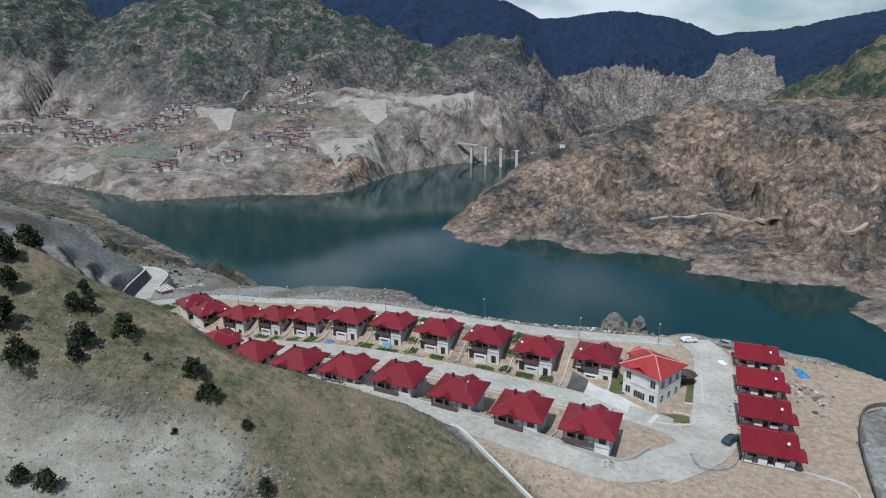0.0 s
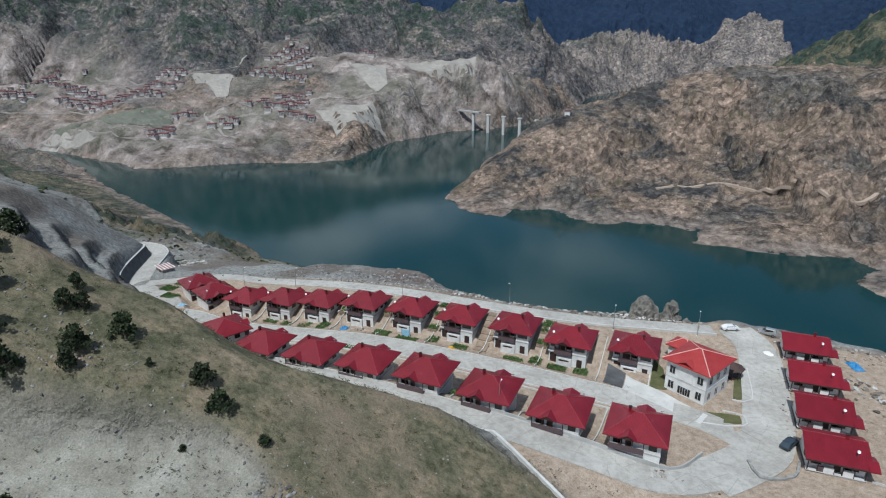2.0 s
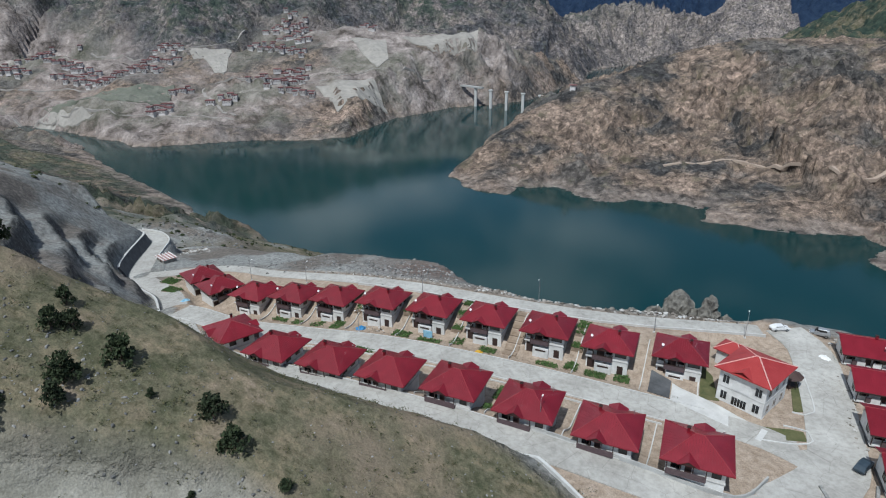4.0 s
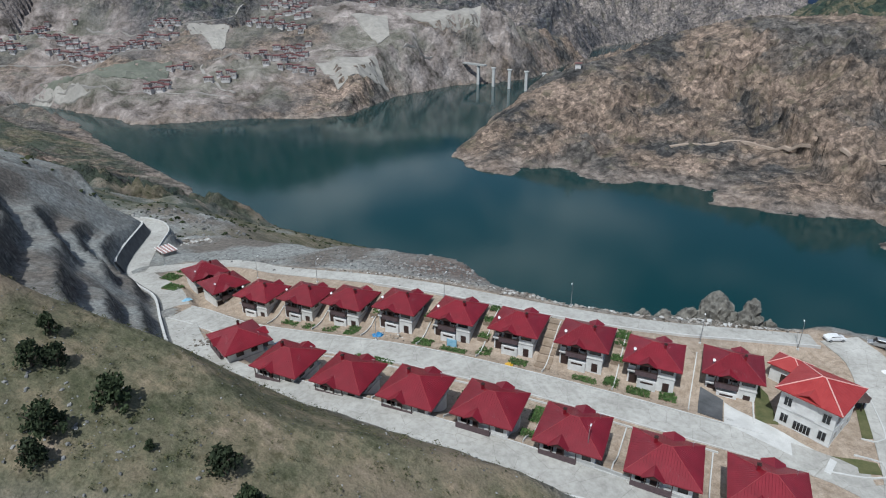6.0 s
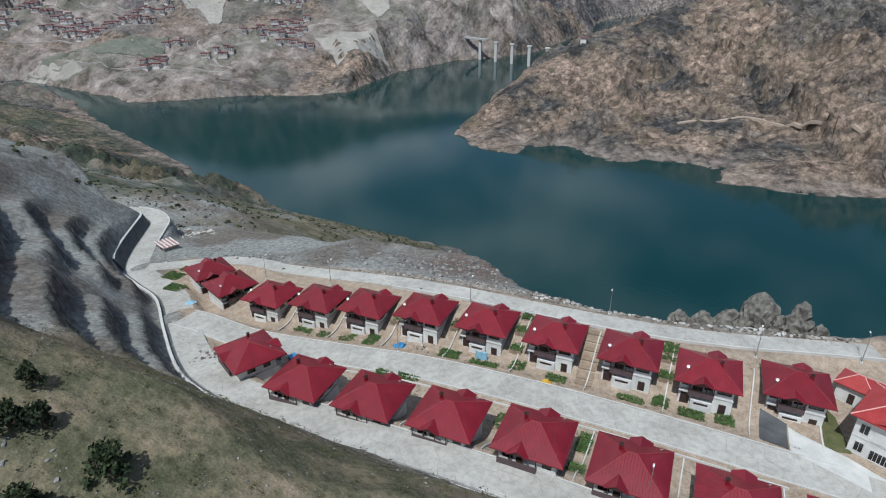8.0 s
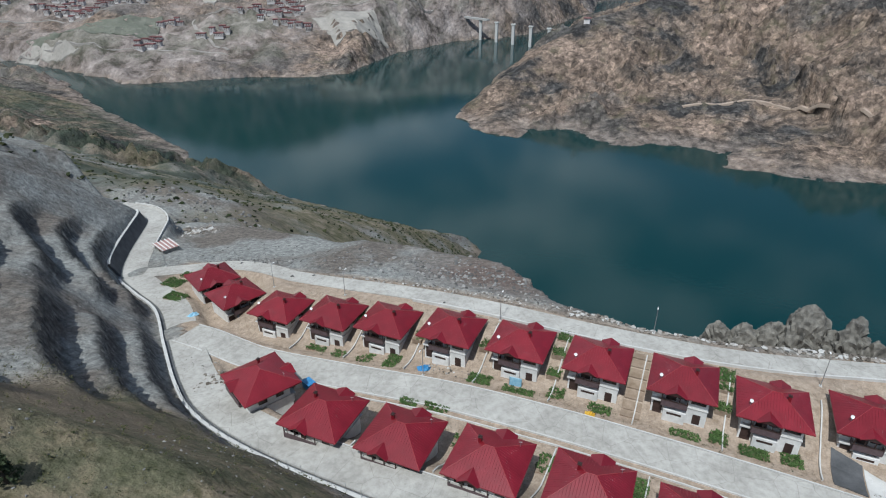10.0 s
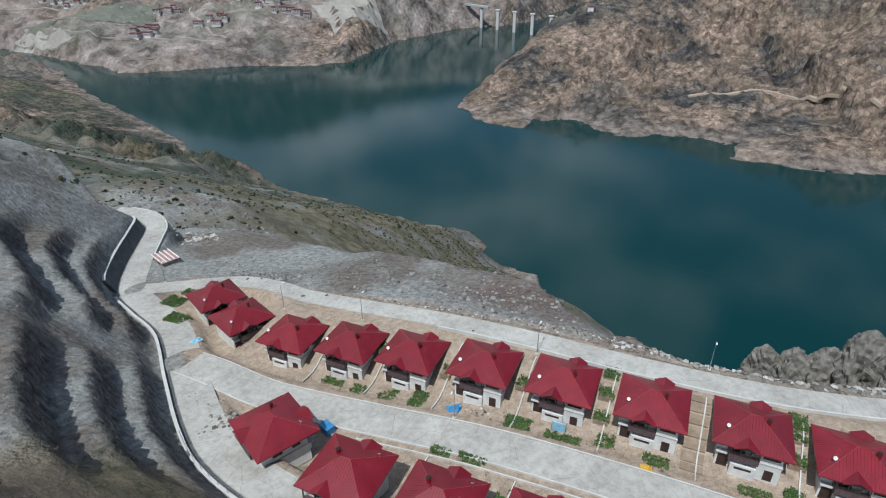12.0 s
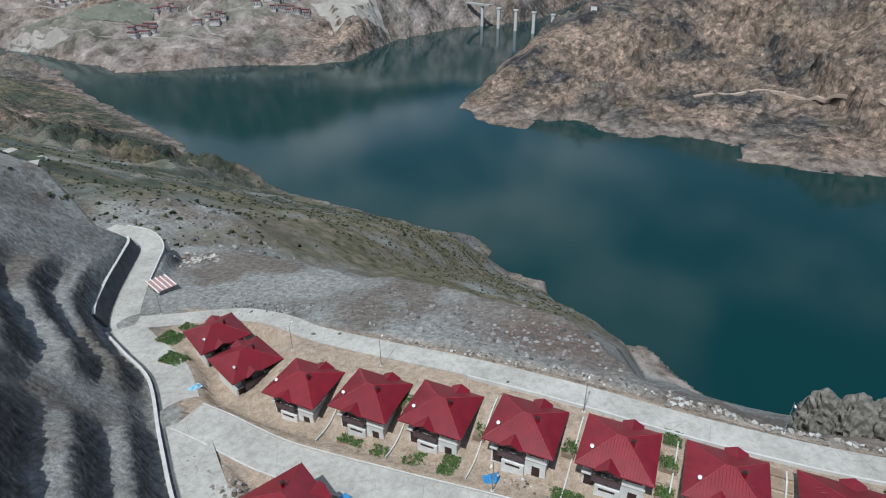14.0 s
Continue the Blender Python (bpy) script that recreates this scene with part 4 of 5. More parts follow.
def row_house(m, label):
    """A low house with a long roof slope over a veranda to -y and a white basement below it."""
    h = thing("row_house", m, label, "house", "row houses on bare ground")
    part("basement", box(-1.6, -3.5, -2.6, 4.4, 3.4, 0.1), WHITE, h)
    part("wall", box(-4.3, -2.6, 0.1, 4.4, 3.4, 2.9), WHITE, h)
    part("foundation", box(-4.4, -3.0, -2.6, -1.6, 3.5, 0.1), DARK_AND_SHADED_CONCRETE, h)
    part("veranda_floor", box(-4.5, -3.7, 0.0, 4.5, -2.6, 0.16, 0.02), PALE_CONCRETE, h)
    for x0, x1 in ((-1.9, -0.3), (0.9, 2.6)):
        part("veranda_panel", box(x0, -3.66, 0.16, x1, -3.58, 1.3), WHITE, h)
    part("veranda_panel", box(-2.8, -3.66, 0.16, -1.9, -3.58, 1.3), MAUVE, h, "dark boarded veranda panel")
    for x in (-4.3, -2.8, -0.3, 0.9, 2.6, 4.3):
        part("post", box(x - 0.07, -3.68, 0.16, x + 0.07, -3.54, 2.62), TIMBER, h)
    part("door", box(-0.2, -2.66, 0.16, 0.8, -2.58, 2.2), TIMBER, h)
    window(h, "x", -3.6, -2.2, 1.0, 2.2, -2.6, -1)
    window(h, "x", 1.4, 3.4, 1.0, 2.2, -2.6, -1, 2)
    window(h, "y", -1.4, 0.0, 1.0, 2.2, -4.3, -1)
    window(h, "y", -1.2, 0.6, 1.0, 2.2, 4.4, 1)
    roof = part("roof", gable_roof(10.0, -4.4, 4.2, 1.2, 2.75, 3.6, 4.7), RED, h)
    wing = part("side_roof", gable_roof(1.6, -4.6, -0.4, -2.4, 2.72, 2.95, 3.35), RED, roof)
    wing.location = (5.1, 0.0, 0.1)
    bm = bmesh.new()
    for k in range(23):
        x = -4.85 + 0.42 * k
        tube(bm, (x, -4.4, 2.76), (x, 1.2, 4.71), 0.018, 6)
    tagged(part("seam", bm, RED, roof), kind="stuff")
    part("ridge_cap", tube(bmesh.new(), (-5.0, 1.2, 4.72), (5.0, 1.2, 4.72), 0.07, 6), RIDGE_RED, roof)
    part("fascia", box(-5.02, -4.46, 2.5, 5.02, -4.4, 2.76), TIMBER, roof)
    stack = part("chimney", box(1.6, 0.9, 4.4, 2.1, 1.4, 5.5), RED, h)
    part("cowl", box(1.52, 0.82, 5.5, 2.18, 1.48, 5.6), TIMBER, stack)
    dish(h, 2.9, -2.2, 4.6)
    return h


ROW = [(81.5, 22.6), (81.6, 8.6), (81.7, -5.0), (81.8, -17.8)]
low = row_house(pose(*ROW[0], -0.9, 0, 0, 3), "low red-roofed house with dark veranda on bare brown ground")
for k, (x, y) in enumerate(ROW[1:]):
    copy_thing(low, pose(x, y, -1.0 - 0.1 * k, 0, 0, 3))


def white_building(m):
    b = thing("white_building", m, "two-storey white public building with bright red hip roof", "building")
    part("wall", box(-4.4, -4.9, -0.6, 4.4, 4.9, 7.5), WHITE, b)
    part("plinth", box(-4.5, -5.0, -0.8, 4.5, 5.0, 0.5), GREYWHITE, b)
    part("string_course", box(-4.46, -4.96, 3.6, 4.46, 4.96, 3.8), GREYWHITE, b)
    part("cornice", box(-4.7, -5.2, 7.3, 4.7, 5.2, 7.55), GREYWHITE, b)
    part("front_panel", box(-1.8, -5.02, 4.0, 1.6, -4.9, 7.2), WHITE, b)
    for z0 in (1.1, 4.6):
        for x0 in (-3.6, 2.5):
            window(b, "x", x0, x0 + 1.15, z0, z0 + 1.7, -4.9, -1, 1, GREYWHITE)
        for y0 in (-3.6, -0.6, 2.4):
            window(b, "y", y0, y0 + 1.1, z0, z0 + 1.6, 4.4, 1, 1, GREYWHITE)
        for y0 in (-3.0, 1.8):
            window(b, "y", y0, y0 + 1.1, z0, z0 + 1.6, -4.4, -1, 1, GREYWHITE)
    window(b, "x", -1.4, 1.3, 0.7, 2.4, -4.9, -1, 4, GREYWHITE)
    roof = part("roof", hip_roof(10.6, 11.6, 7.7, 2.2, 0.5), LIGHT_RED, b)
    tagged(part("seam", seams(10.6, 11.6, 7.7, 2.2, 0.5, 0.8), LIGHT_RED, roof), kind="stuff")
    part("ridge_cap", ridge_caps(10.6, 11.6, 7.7, 2.2, 0.5, 0.12), PINK_CAP, roof, "pale pink ridge caps")
    part("gablet", dormer(-1, -0.1, 4.2, 7.75, 5.75, 2.6, 1.0, 7.7), LIGHT_RED, roof)
    part("soffit", box(-5.2, -5.7, 7.44, 5.2, 5.7, 7.5), GREYWHITE, roof)
    return b


def small_hip(m, name, label, category, w, d, hgt, rise, roof_mat, wall_mat, cap=None):
    o = thing(name, m, label, category)
    part("wall", box(-w / 2 + 0.6, -d / 2 + 0.6, -0.5, w / 2 - 0.6, d / 2 - 0.6, hgt), wall_mat, o)
    part("door", box(-0.5, -d / 2 + 0.54, 0, 0.5, -d / 2 + 0.62, 2.0), TIMBER, o)
    roof = part("roof", hip_roof(w, d, hgt + 0.15, rise, w * 0.15), roof_mat, o)
    part("ridge_cap", ridge_caps(w, d, hgt + 0.15, rise, w * 0.15, 0.09), cap or RIDGE_RED, roof)
    return o


white_building(pose(59.0, -1.2, -2.0, 0, 0, -26))
small_hip(pose(55.8, 10.4, -1.2, 0, 0, -26), "annex", "small white annex with bright red hip roof", "building", 6.4, 5.6, 3.4, 1.5, LIGHT_RED, WHITE, PINK_CAP)
pav = thing("gazebo", pose(66.2, 6.2, -1.2), "round gazebo with a dark brown octagonal roof", "gazebo")
for k in range(8):
    a = k * math.pi / 4
    part("post", tube(bmesh.new(), (1.7 * math.cos(a), 1.7 * math.sin(a), -0.3), (1.7 * math.cos(a), 1.7 * math.sin(a), 2.4), 0.07, 6), TIMBER, pav)
part("roof", tube(bmesh.new(), (0, 0, 2.35), (0, 0, 3.5), 2.5, 8, 0.15), SOFFIT, pav)
part("bench", tube(bmesh.new(), (0, 0, -0.3), (0, 0, 0.45), 1.3, 8), TIMBER, pav)


# ---- village grounds ----
def blob(r, seed, squash=(1, 1, 1), rough=0.35, detail=2):
    """A craggy lump."""
    bm = bmesh.new()
    bmesh.ops.create_icosphere(bm, subdivisions=detail, radius=1)
    off = Vector((seed * 3.7, seed * 1.3, seed * 7.1))
    for v in bm.verts:
        k = 1 + rough * (noise.noise(v.co * 1.4 + off) + 0.6 * noise.noise(v.co * 3.3 + off) + 0.35 * noise.noise(v.co * 7 + off))
        v.co = Vector((v.co.x * squash[0], v.co.y * squash[1], v.co.z * squash[2])) * r * k
    return bm


def draped(points, lift, thick, gap=1.2):
    """A slab of even thickness over the ground between four corners."""
    a, b, c, d = [np.array(p, float) for p in points]
    nu = max(2, int(max(np.linalg.norm(b - a), np.linalg.norm(c - d)) / gap) + 1)
    nv = max(2, int(max(np.linalg.norm(d - a), np.linalg.norm(c - b)) / gap) + 1)
    u, v = np.meshgrid(np.linspace(0, 1, nu), np.linspace(0, 1, nv))
    q = [(1 - u) * (1 - v) * a[k] + u * (1 - v) * b[k] + u * v * c[k] + (1 - u) * v * d[k] for k in (0, 1)]
    z = land(q[0], q[1]) + lift
    bm = bmesh.new()
    top = [[bm.verts.new((q[0][j, i], q[1][j, i], z[j, i])) for i in range(nu)] for j in range(nv)]
    for j in range(nv - 1):
        for i in range(nu - 1):
            bm.faces.new((top[j][i], top[j][i + 1], top[j + 1][i + 1], top[j + 1][i]))
    geo = bmesh.ops.extrude_face_region(bm, geom=bm.faces[:])
    for e in geo["geom"]:
        if isinstance(e, bmesh.types.BMVert):
            e.co.z -= thick
    bmesh.ops.recalc_face_normals(bm, faces=bm.faces)
    return bm


def draped_wall(points, height, thick, mat, name, label, category="wall", below=0.6):
    line = [(x, y, z_at(x, y)) for x, y, _ in smooth_line([(*p, 0) for p in points], 1.5)]
    return structure(name, strip(bmesh.new(), line, -thick / 2, thick / 2, height, -below), mat, label, category)


# lawns and pavings round the white building
structure("pavement", draped([(44.8, -1.6), (44.8, -7.6), (60.5, -14.2), (61.8, -10.6)], 0.12, 0.4), PALE_CONCRETE, "bright pale paved forecourt", "pavement")
structure("dark_paving", draped([(40.4, 0.4), (40.4, -6.4), (44.6, -7.2), (44.6, -1.2)], 0.13, 0.4), DARK_AND_SHADED_CONCRETE, "dark paved yard", "pavement")
for quad in ([(49.8, 6.5), (50.0, -5.2), (53.6, -4.6), (52.2, 3.5)], [(66.4, -3.0), (69.6, -1.5), (69.0, 11.0), (66.8, 9.5)], [(61.0, -9.4), (67.6, -8.6), (68.0, -11.2), (60.6, -13.2)]):
    structure("lawn", draped(quad, 0.1, 0.3), LAWN, "small dry green lawn with a kerb", "lawn")
for line in ([(60.4, -13.6), (66.5, -12.6), (68.9, -10.8), (68.3, -8.2), (64.4, -8.2)], [(66.2, -3.2), (70.0, -1.6), (69.4, 11.4)], [(49.5, 7), (49.7, -5.6)]):
    draped_wall(line, 0.22, 0.25, PALE_CONCRETE, "kerb_lawn", "pale concrete kerb of a lawn", "kerb")

# garden walls between the lots
for x in (-58.8, -45.3, -31.5, -17.4, -3.4, 10.8, 24.6, 38.4):
    draped_wall([(x + 0.6, 7.5), (x + 0.4, -6.5)], 0.45, 0.2, PALE_CONCRETE, "garden_wall", "low pale garden wall between two lots")
for x in (-27.1, -13.1, 0.9, 14.9, 28.9, 42.9):
    draped_wall([(x + 0.3, -17.0), (x - 0.2, -31.5)], 0.45, 0.2, PALE_CONCRETE, "garden_wall", "low pale garden wall between two lots")
draped_wall([(-40, -17), (-20, -16.4), (0, -16.2), (20, -16.2), (44, -16.4)], 0.35, 0.2, PALE_CONCRETE, "garden_wall", "low pale wall along the street")
draped_wall([(61, -24.5), (57.5, -30.4), (52, -32.4), (40, -32.2), (22, -32.1)], 0.9, 0.25, CONCRETE, "yard_wall", "grey concrete yard wall")
draped_wall([(20, -40.6), (32, -44.0), (44, -49.4), (54, -53.6)], 0.7, 0.5, PALE_CONCRETE, "foot_wall", "pale concrete wall along the foot of the spur")
draped_wall([(112, 14.5), (106, 12.4), (102.4, 8.4), (100.2, 0), (99, -8), (98.4, -21), (98.6, -36)], 0.9, 0.35, DARK_AND_SHADED_CONCRETE, "boundary_wall", "dark curved boundary wall round the bare lots")
draped_wall([(87.5, -20.5), (95.2, -22.4), (95.4, -31)], 0.35, 0.25, PALE_CONCRETE, "lot_wall", "low pale wall of a bare lot")
draped_wall([(68.6, -22.6), (70.4, -26.6), (75.5, -24.4), (77, -19.2)], 0.45, 0.5, STONE, "lot_wall", "low rubble wall round a planted lot")
# steps of bare soil up beside a house
for k in range(7):
    structure("soil_terrace", draped([(9.0, -4.5 + 1.8 * k), (12.2, -4.5 + 1.8 * k), (12.2, -3.1 + 1.8 * k), (9.0, -3.1 + 1.8 * k)], 0.3, 0.5), SOIL, "narrow terrace of bare brown soil", "garden")

# retaining wall by the bend
bend = [p for p in UPPER if -156.5 < p[0] < -122]
def battered(line, foot, head, height, thick):
    """A wall that leans back from the road: foot and head are offsets from the road's middle."""
    bm, rows = bmesh.new(), []
    for k, c in enumerate(line):
        a, b = line[max(0, k - 1)], line[min(len(line) - 1, k + 1)]
        d = np.array([b[0] - a[0], b[1] - a[1]])
        nrm = np.array([d[1], -d[0]]) / np.linalg.norm(d)
        rows.append([bm.verts.new((c[0] + nrm[0] * o, c[1] + nrm[1] * o, c[2] + h)) for o, h in ((foot, -0.5), (head, height), (head - thick, height), (foot - thick, -0.5))])
    for r, q in zip(rows, rows[1:]):
        for k in range(4):
            bm.faces.new((r[k], r[(k + 1) % 4], q[(k + 1) % 4], q[k]))
    bm.faces.new(rows[0][::-1])
    bm.faces.new(rows[-1])
    bmesh.ops.recalc_face_normals(bm, faces=bm.faces)
    return bm


# The face turns from the sun; its shade is put into the colour.
structure("retaining_wall", battered(bend, -3.5, -5.4, 4.2, 0.6), DARK_AND_SHADED_CONCRETE, "tall concrete retaining wall above the bend, shade painted into its dark face", "wall")
structure("wall_coping", strip(bmesh.new(), bend, -6.1, -5.35, 4.32, 4.15), PALE_CONCRETE, "pale coping on the retaining wall", "wall")
structure("kerb_bend", strip(bmesh.new(), [p for p in UPPER if -176 < p[0] < -136], 2.9, 3.3, 0.5, -0.6), PALE_CONCRETE, "white kerb round the bend", "kerb")


fence_line = [p for p in UPPER if -66 < p[0] < 14]
fence = thing("wire_fence", pose(0, 0, 0), "thin grey wire fence on the wall above the upper road", "fence")
rails = bmesh.new()
for k, c in enumerate(fence_line):
    a, b = fence_line[max(0, k - 1)], fence_line[min(len(fence_line) - 1, k + 1)]
    span = math.hypot(b[0] - a[0], b[1] - a[1])
    fx, fy = c[0] - 4.4 * (b[1] - a[1]) / span, c[1] + 4.4 * (b[0] - a[0]) / span
    part("post", tube(bmesh.new(), (fx, fy, c[2] + 0.5), (fx, fy, c[2] + 2.3), 0.035, 5), METAL, fence)
    if k:
        for h in (1.2, 1.7, 2.2):
            tube(rails, (last[0], last[1], last[2] + h), (fx, fy, c[2] + h), 0.012, 3)
    last = (fx, fy, c[2])
part("wire", rails, METAL, fence)


def soft_clump(r, seed, count=70, flat=0.7):
    """A plant of many small leaf blades round short stems."""
    rnd = random.Random(seed)
    bm = bmesh.new()
    for _ in range(count):
        a, h, d = rnd.uniform(0, 6.283), rnd.random(), math.sqrt(rnd.random())
        c = Vector((d * r * math.cos(a), d * r * math.sin(a), (0.1 + h * (1.15 - d * 0.7)) * r * flat))
        s = r * rnd.uniform(0.14, 0.3)
        turn = Euler((rnd.uniform(-1, 1), rnd.uniform(-1, 1), rnd.uniform(0, 6.28))).to_matrix()
        q = [bm.verts.new(c + turn @ Vector(p) * s) for p in ((-1, 0, 0.0), (0, -0.45, 0.15), (1, 0, 0.05), (0, 0.45, 0.2))]
        bm.faces.new(q)
    return bm


def garden_bed(x, y, w, d, seed, turn=0, lush=1.0):
    z = z_at(x, y)
    g = thing("garden_bed", pose(x, y, z, 0, 0, turn), "vegetable bed with green plants in brown soil", "garden", "garden beds")
    bm = box(-w / 2, -d / 2, -0.9, w / 2, d / 2, 0.14, 0.05)
    part("soil", bm, SOIL, g)
    rnd = random.Random(seed)
    rows = max(2, int(d / 0.55))
    for r in range(rows):
        bm = bmesh.new()
        yy = -d / 2 + (r + 0.5) * d / rows
        n = max(3, int(w / 0.28))
        for k in range(n):
            if rnd.random() > 0.85 * lush:
                continue
            xx, rad = -w / 2 + (k + 0.5) * w / n, rnd.uniform(0.22, 0.36)
            for _ in range(14):
                c = Vector((xx + rnd.uniform(-rad, rad), yy + rnd.uniform(-rad, rad), 0.12 + rnd.uniform(0.02, 0.36)))
                t = Euler((rnd.uniform(-1, 1), rnd.uniform(-1, 1), rnd.uniform(0, 6.28))).to_matrix()
                bm.faces.new([bm.verts.new(c + t @ Vector(p) * 0.2) for p in ((-1, 0, 0), (0, -0.5, 0.1), (1, 0, 0), (0, 0.5, 0.1))])
        tagged(part("crop", bm, LEAF, g), kind="stuff")


BEDS = [(-16.2, -4.8, 4.2, 3.0, 1.0), (-2.2, -3.2, 2.6, 3.4, 0.8), (5.6, -4.6, 3.6, 2.4, 1.0), (-3.6, 8.0, 2.4, 3.2, 1.0), (24.6, 7.6, 2.4, 3.6, 1.0), (24.4, -2.6, 2.6, 5.0, 1.0),
        (29.6, -4.6, 4.2, 2.4, 1.0), (35.0, -3.6, 3.0, 3.0, 1.0), (-34.6, -4.8, 2.6, 4.4, 0.9), (-40.6, -4.9, 3.2, 3.2, 0.45), (-52.6, -4.6, 4.6, 1.8, 0.7), (-107.2, 8.6, 5.6, 4.2, 1.0), (-106.4, 13.0, 4.0, 2.6, 0.9), (-100.2, 2.6, 5.6, 3.6, 1.0), (-3.6, 0.6, 2.4, 3.2, 0.9), (-3.7, 4.2, 2.4, 3.0, 1.0), (24.6, 2.0, 2.4, 3.2, 1.0), (24.6, 5.0, 2.4, 2.2, 0.8), (-8.6, -5.4, 5.6, 2.0, 1.0), (-31.6, 2.2, 2.0, 4.0, 0.5), (19.4, -5.2, 4.6, 2.0, 0.9), (-46.4, -5.2, 3.4, 2.2, 0.5), 
        (-25.6, -15.2, 3.2, 1.8, 1.0), (-20.4, -15.2, 4.4, 1.8, 0.7), (14.2, -20.0, 2.2, 4.6, 1.0), (14.4, -28.4, 2.4, 3.0, 0.9), (-13.4, -20.5, 2.4, 4.0, 0.5), (0.4, -20.5, 2.4, 4.0, 0.6), (-17.6, 3.0, 2.0, 4.2, 0.8), (-45.6, 4.0, 1.8, 3.6, 0.5)]
for k, (x, y, w, d, lush) in enumerate(BEDS):
    garden_bed(x, y, w, d, k, 0, lush)


# ---- crags by the lake road ----
def crag(x, y, foot, w, d, top, seed):
    """A jagged upright rock: a faceted lump with splits and ledges, foot below the ground."""
    bm = bmesh.new()
    bmesh.ops.create_icosphere(bm, subdivisions=5, radius=1)
    off = Vector((seed * 3.7, seed * 1.3, seed * 7.1))
    for v in bm.verts:
        q = v.co.copy()
        p = Vector((q.x * w, q.y * d, q.z * (top - foot) * 0.5))
        out = 0.3 * w * noise.noise(p * 0.16 + off) + 0.22 * w * (0.45 - abs(noise.noise(p * 0.3 + off)) * 2) + 1.1 * (0.4 - abs(noise.noise(p * 0.62 + off)) * 2) + 0.35 * noise.noise(p * 1.5 + off)
        v.co = p + Vector((q.x, q.y, q.z * 0.6)) * out
    ob = part("crag", bm, ROCK, None)
    ob.matrix_world = pose(x, y, (top + foot) / 2)
    return tagged(ob, "rough dark grey crag standing over the lake", "rock", "crags")


for k, row in enumerate([(43.0, 50, -40, 5.6, 5.0, -4.4), (51.4, 45.6, -36, 3.7, 3.6, -1.6), (37.5, 50, -42, 5.0, 4.5, -9.5), (31.5, 50, -42, 4.8, 4.4, -11.5), (26.0, 51, -42, 4.4, 4.0, -13.5),
                         (47.6, 47.5, -38, 3.6, 3.8, -7.5), (56.0, 45, -36, 3.4, 3.4, -6.5)]):
    crag(*row, k + 2)


# ---- lamps, cars, sheds and clutter ----
def street_lamp(x, y, turn=0, height=6.2):
    z = z_at(x, y)
    o = thing("street_lamp", pose(x, y, z, 0, 0, turn), "thin grey street lamp on a tapered pole", "lamp", "street lamps")
    part("pole", tube(bmesh.new(), (0, 0, -0.4), (0, 0, height), 0.09, 7, 0.05), METAL, o)
    part("arm", tube(bmesh.new(), (0, 0, height - 0.1), (0.9, 0, height + 0.15), 0.035, 6), METAL, o)
    part("lamp_head", box(0.75, -0.12, height + 0.1, 1.35, 0.12, height + 0.22, 0.03), DISH, o)
    part("base", box(-0.25, -0.25, -0.4, 0.25, 0.25, 0.18), PALE_CONCRETE, o)


for x, y, t in ((-117.8, 15.6, 0), (-75.3, 10.6, 90), (-54.6, 10.2, 90), (-17.1, 9.0, 90), (11.6, 16.0, -90), (39.4, 12.0, 90), (24.8, -31.4, 90), (-26.5, -7.4, -90), (58.5, 22.0, 90)):
    street_lamp(x, y, t)


def car(x, y, turn, paint, label, van=False):
    o = thing("car", pose(x, y, z_at(x, y) + 0.13, 0, 0, turn), label, "car")
    bm = bmesh.new()
    top = 1.85 if van else 1.42
    side = [(-2.1, 0.35), (-2.15, 0.8), (-2.0, 0.95), (-1.75 if van else -1.3, top - 0.05), (-0.9, top), (0.5, top), (1.15, 0.98), (2.0, 0.82), (2.12, 0.5), (2.1, 0.35)]
    l = [bm.verts.new((a, -0.85 + (0.16 if h > 1.1 else 0), h)) for a, h in side]
    r = [bm.verts.new((a, 0.85 - (0.16 if h > 1.1 else 0), h)) for a, h in side]
    for k in range(len(side)):
        j = (k + 1) % len(side)
        bm.faces.new((l[k], l[j], r[j], r[k]))
    bm.faces.new(l[::-1])
    bm.faces.new(r)
    bmesh.ops.recalc_face_normals(bm, faces=bm.faces)
    bmesh.ops.bevel(bm, geom=bm.edges[:], offset=0.05, segments=1, affect="EDGES")
    part("body", bm, paint, o)
    for sy in (-1, 1):
        part("side_window", box(-1.25, sy * 0.74 - 0.04, 0.98, 0.75, sy * 0.74 + 0.04, top - 0.14), GLASS, o)
        part("headlight", box(2.05, sy * 0.6 - 0.16, 0.62, 2.15, sy * 0.6 + 0.16, 0.76), DISH, o)
        for sx in (-1.3, 1.3):
            w = part("wheel", tube(bmesh.new(), (sx, sy * 0.72, 0.31), (sx, sy * 0.9, 0.31), 0.31, 14), TYRE, o)
            part("rim", tube(bmesh.new(), (sx, sy * 0.9, 0.31), (sx, sy * 0.915, 0.31), 0.19, 10), METAL, w)
    bm = bmesh.new()
    bm.faces.new([bm.verts.new(p) for p in ((0.56, -0.6, top - 0.04), (1.12, -0.66, 1.02), (1.12, 0.66, 1.02), (0.56, 0.6, top - 0.04))])
    bmesh.ops.translate(bm, verts=bm.verts, vec=(0.03, 0, 0.03))
    bmesh.ops.solidify(bm, geom=bm.faces[:], thickness=0.02)
    part("windscreen", bm, GLASS, o)


car(66.0, 29.0, 25, CARWHITE, "white hatchback car parked on the concrete road")
car(74.6, 31.4, 172, worn("car_silver", (0.35, 0.36, 0.37), (0.42, 0.43, 0.44), 2, 0.25, 0.4), "silver van parked by the end house", True)
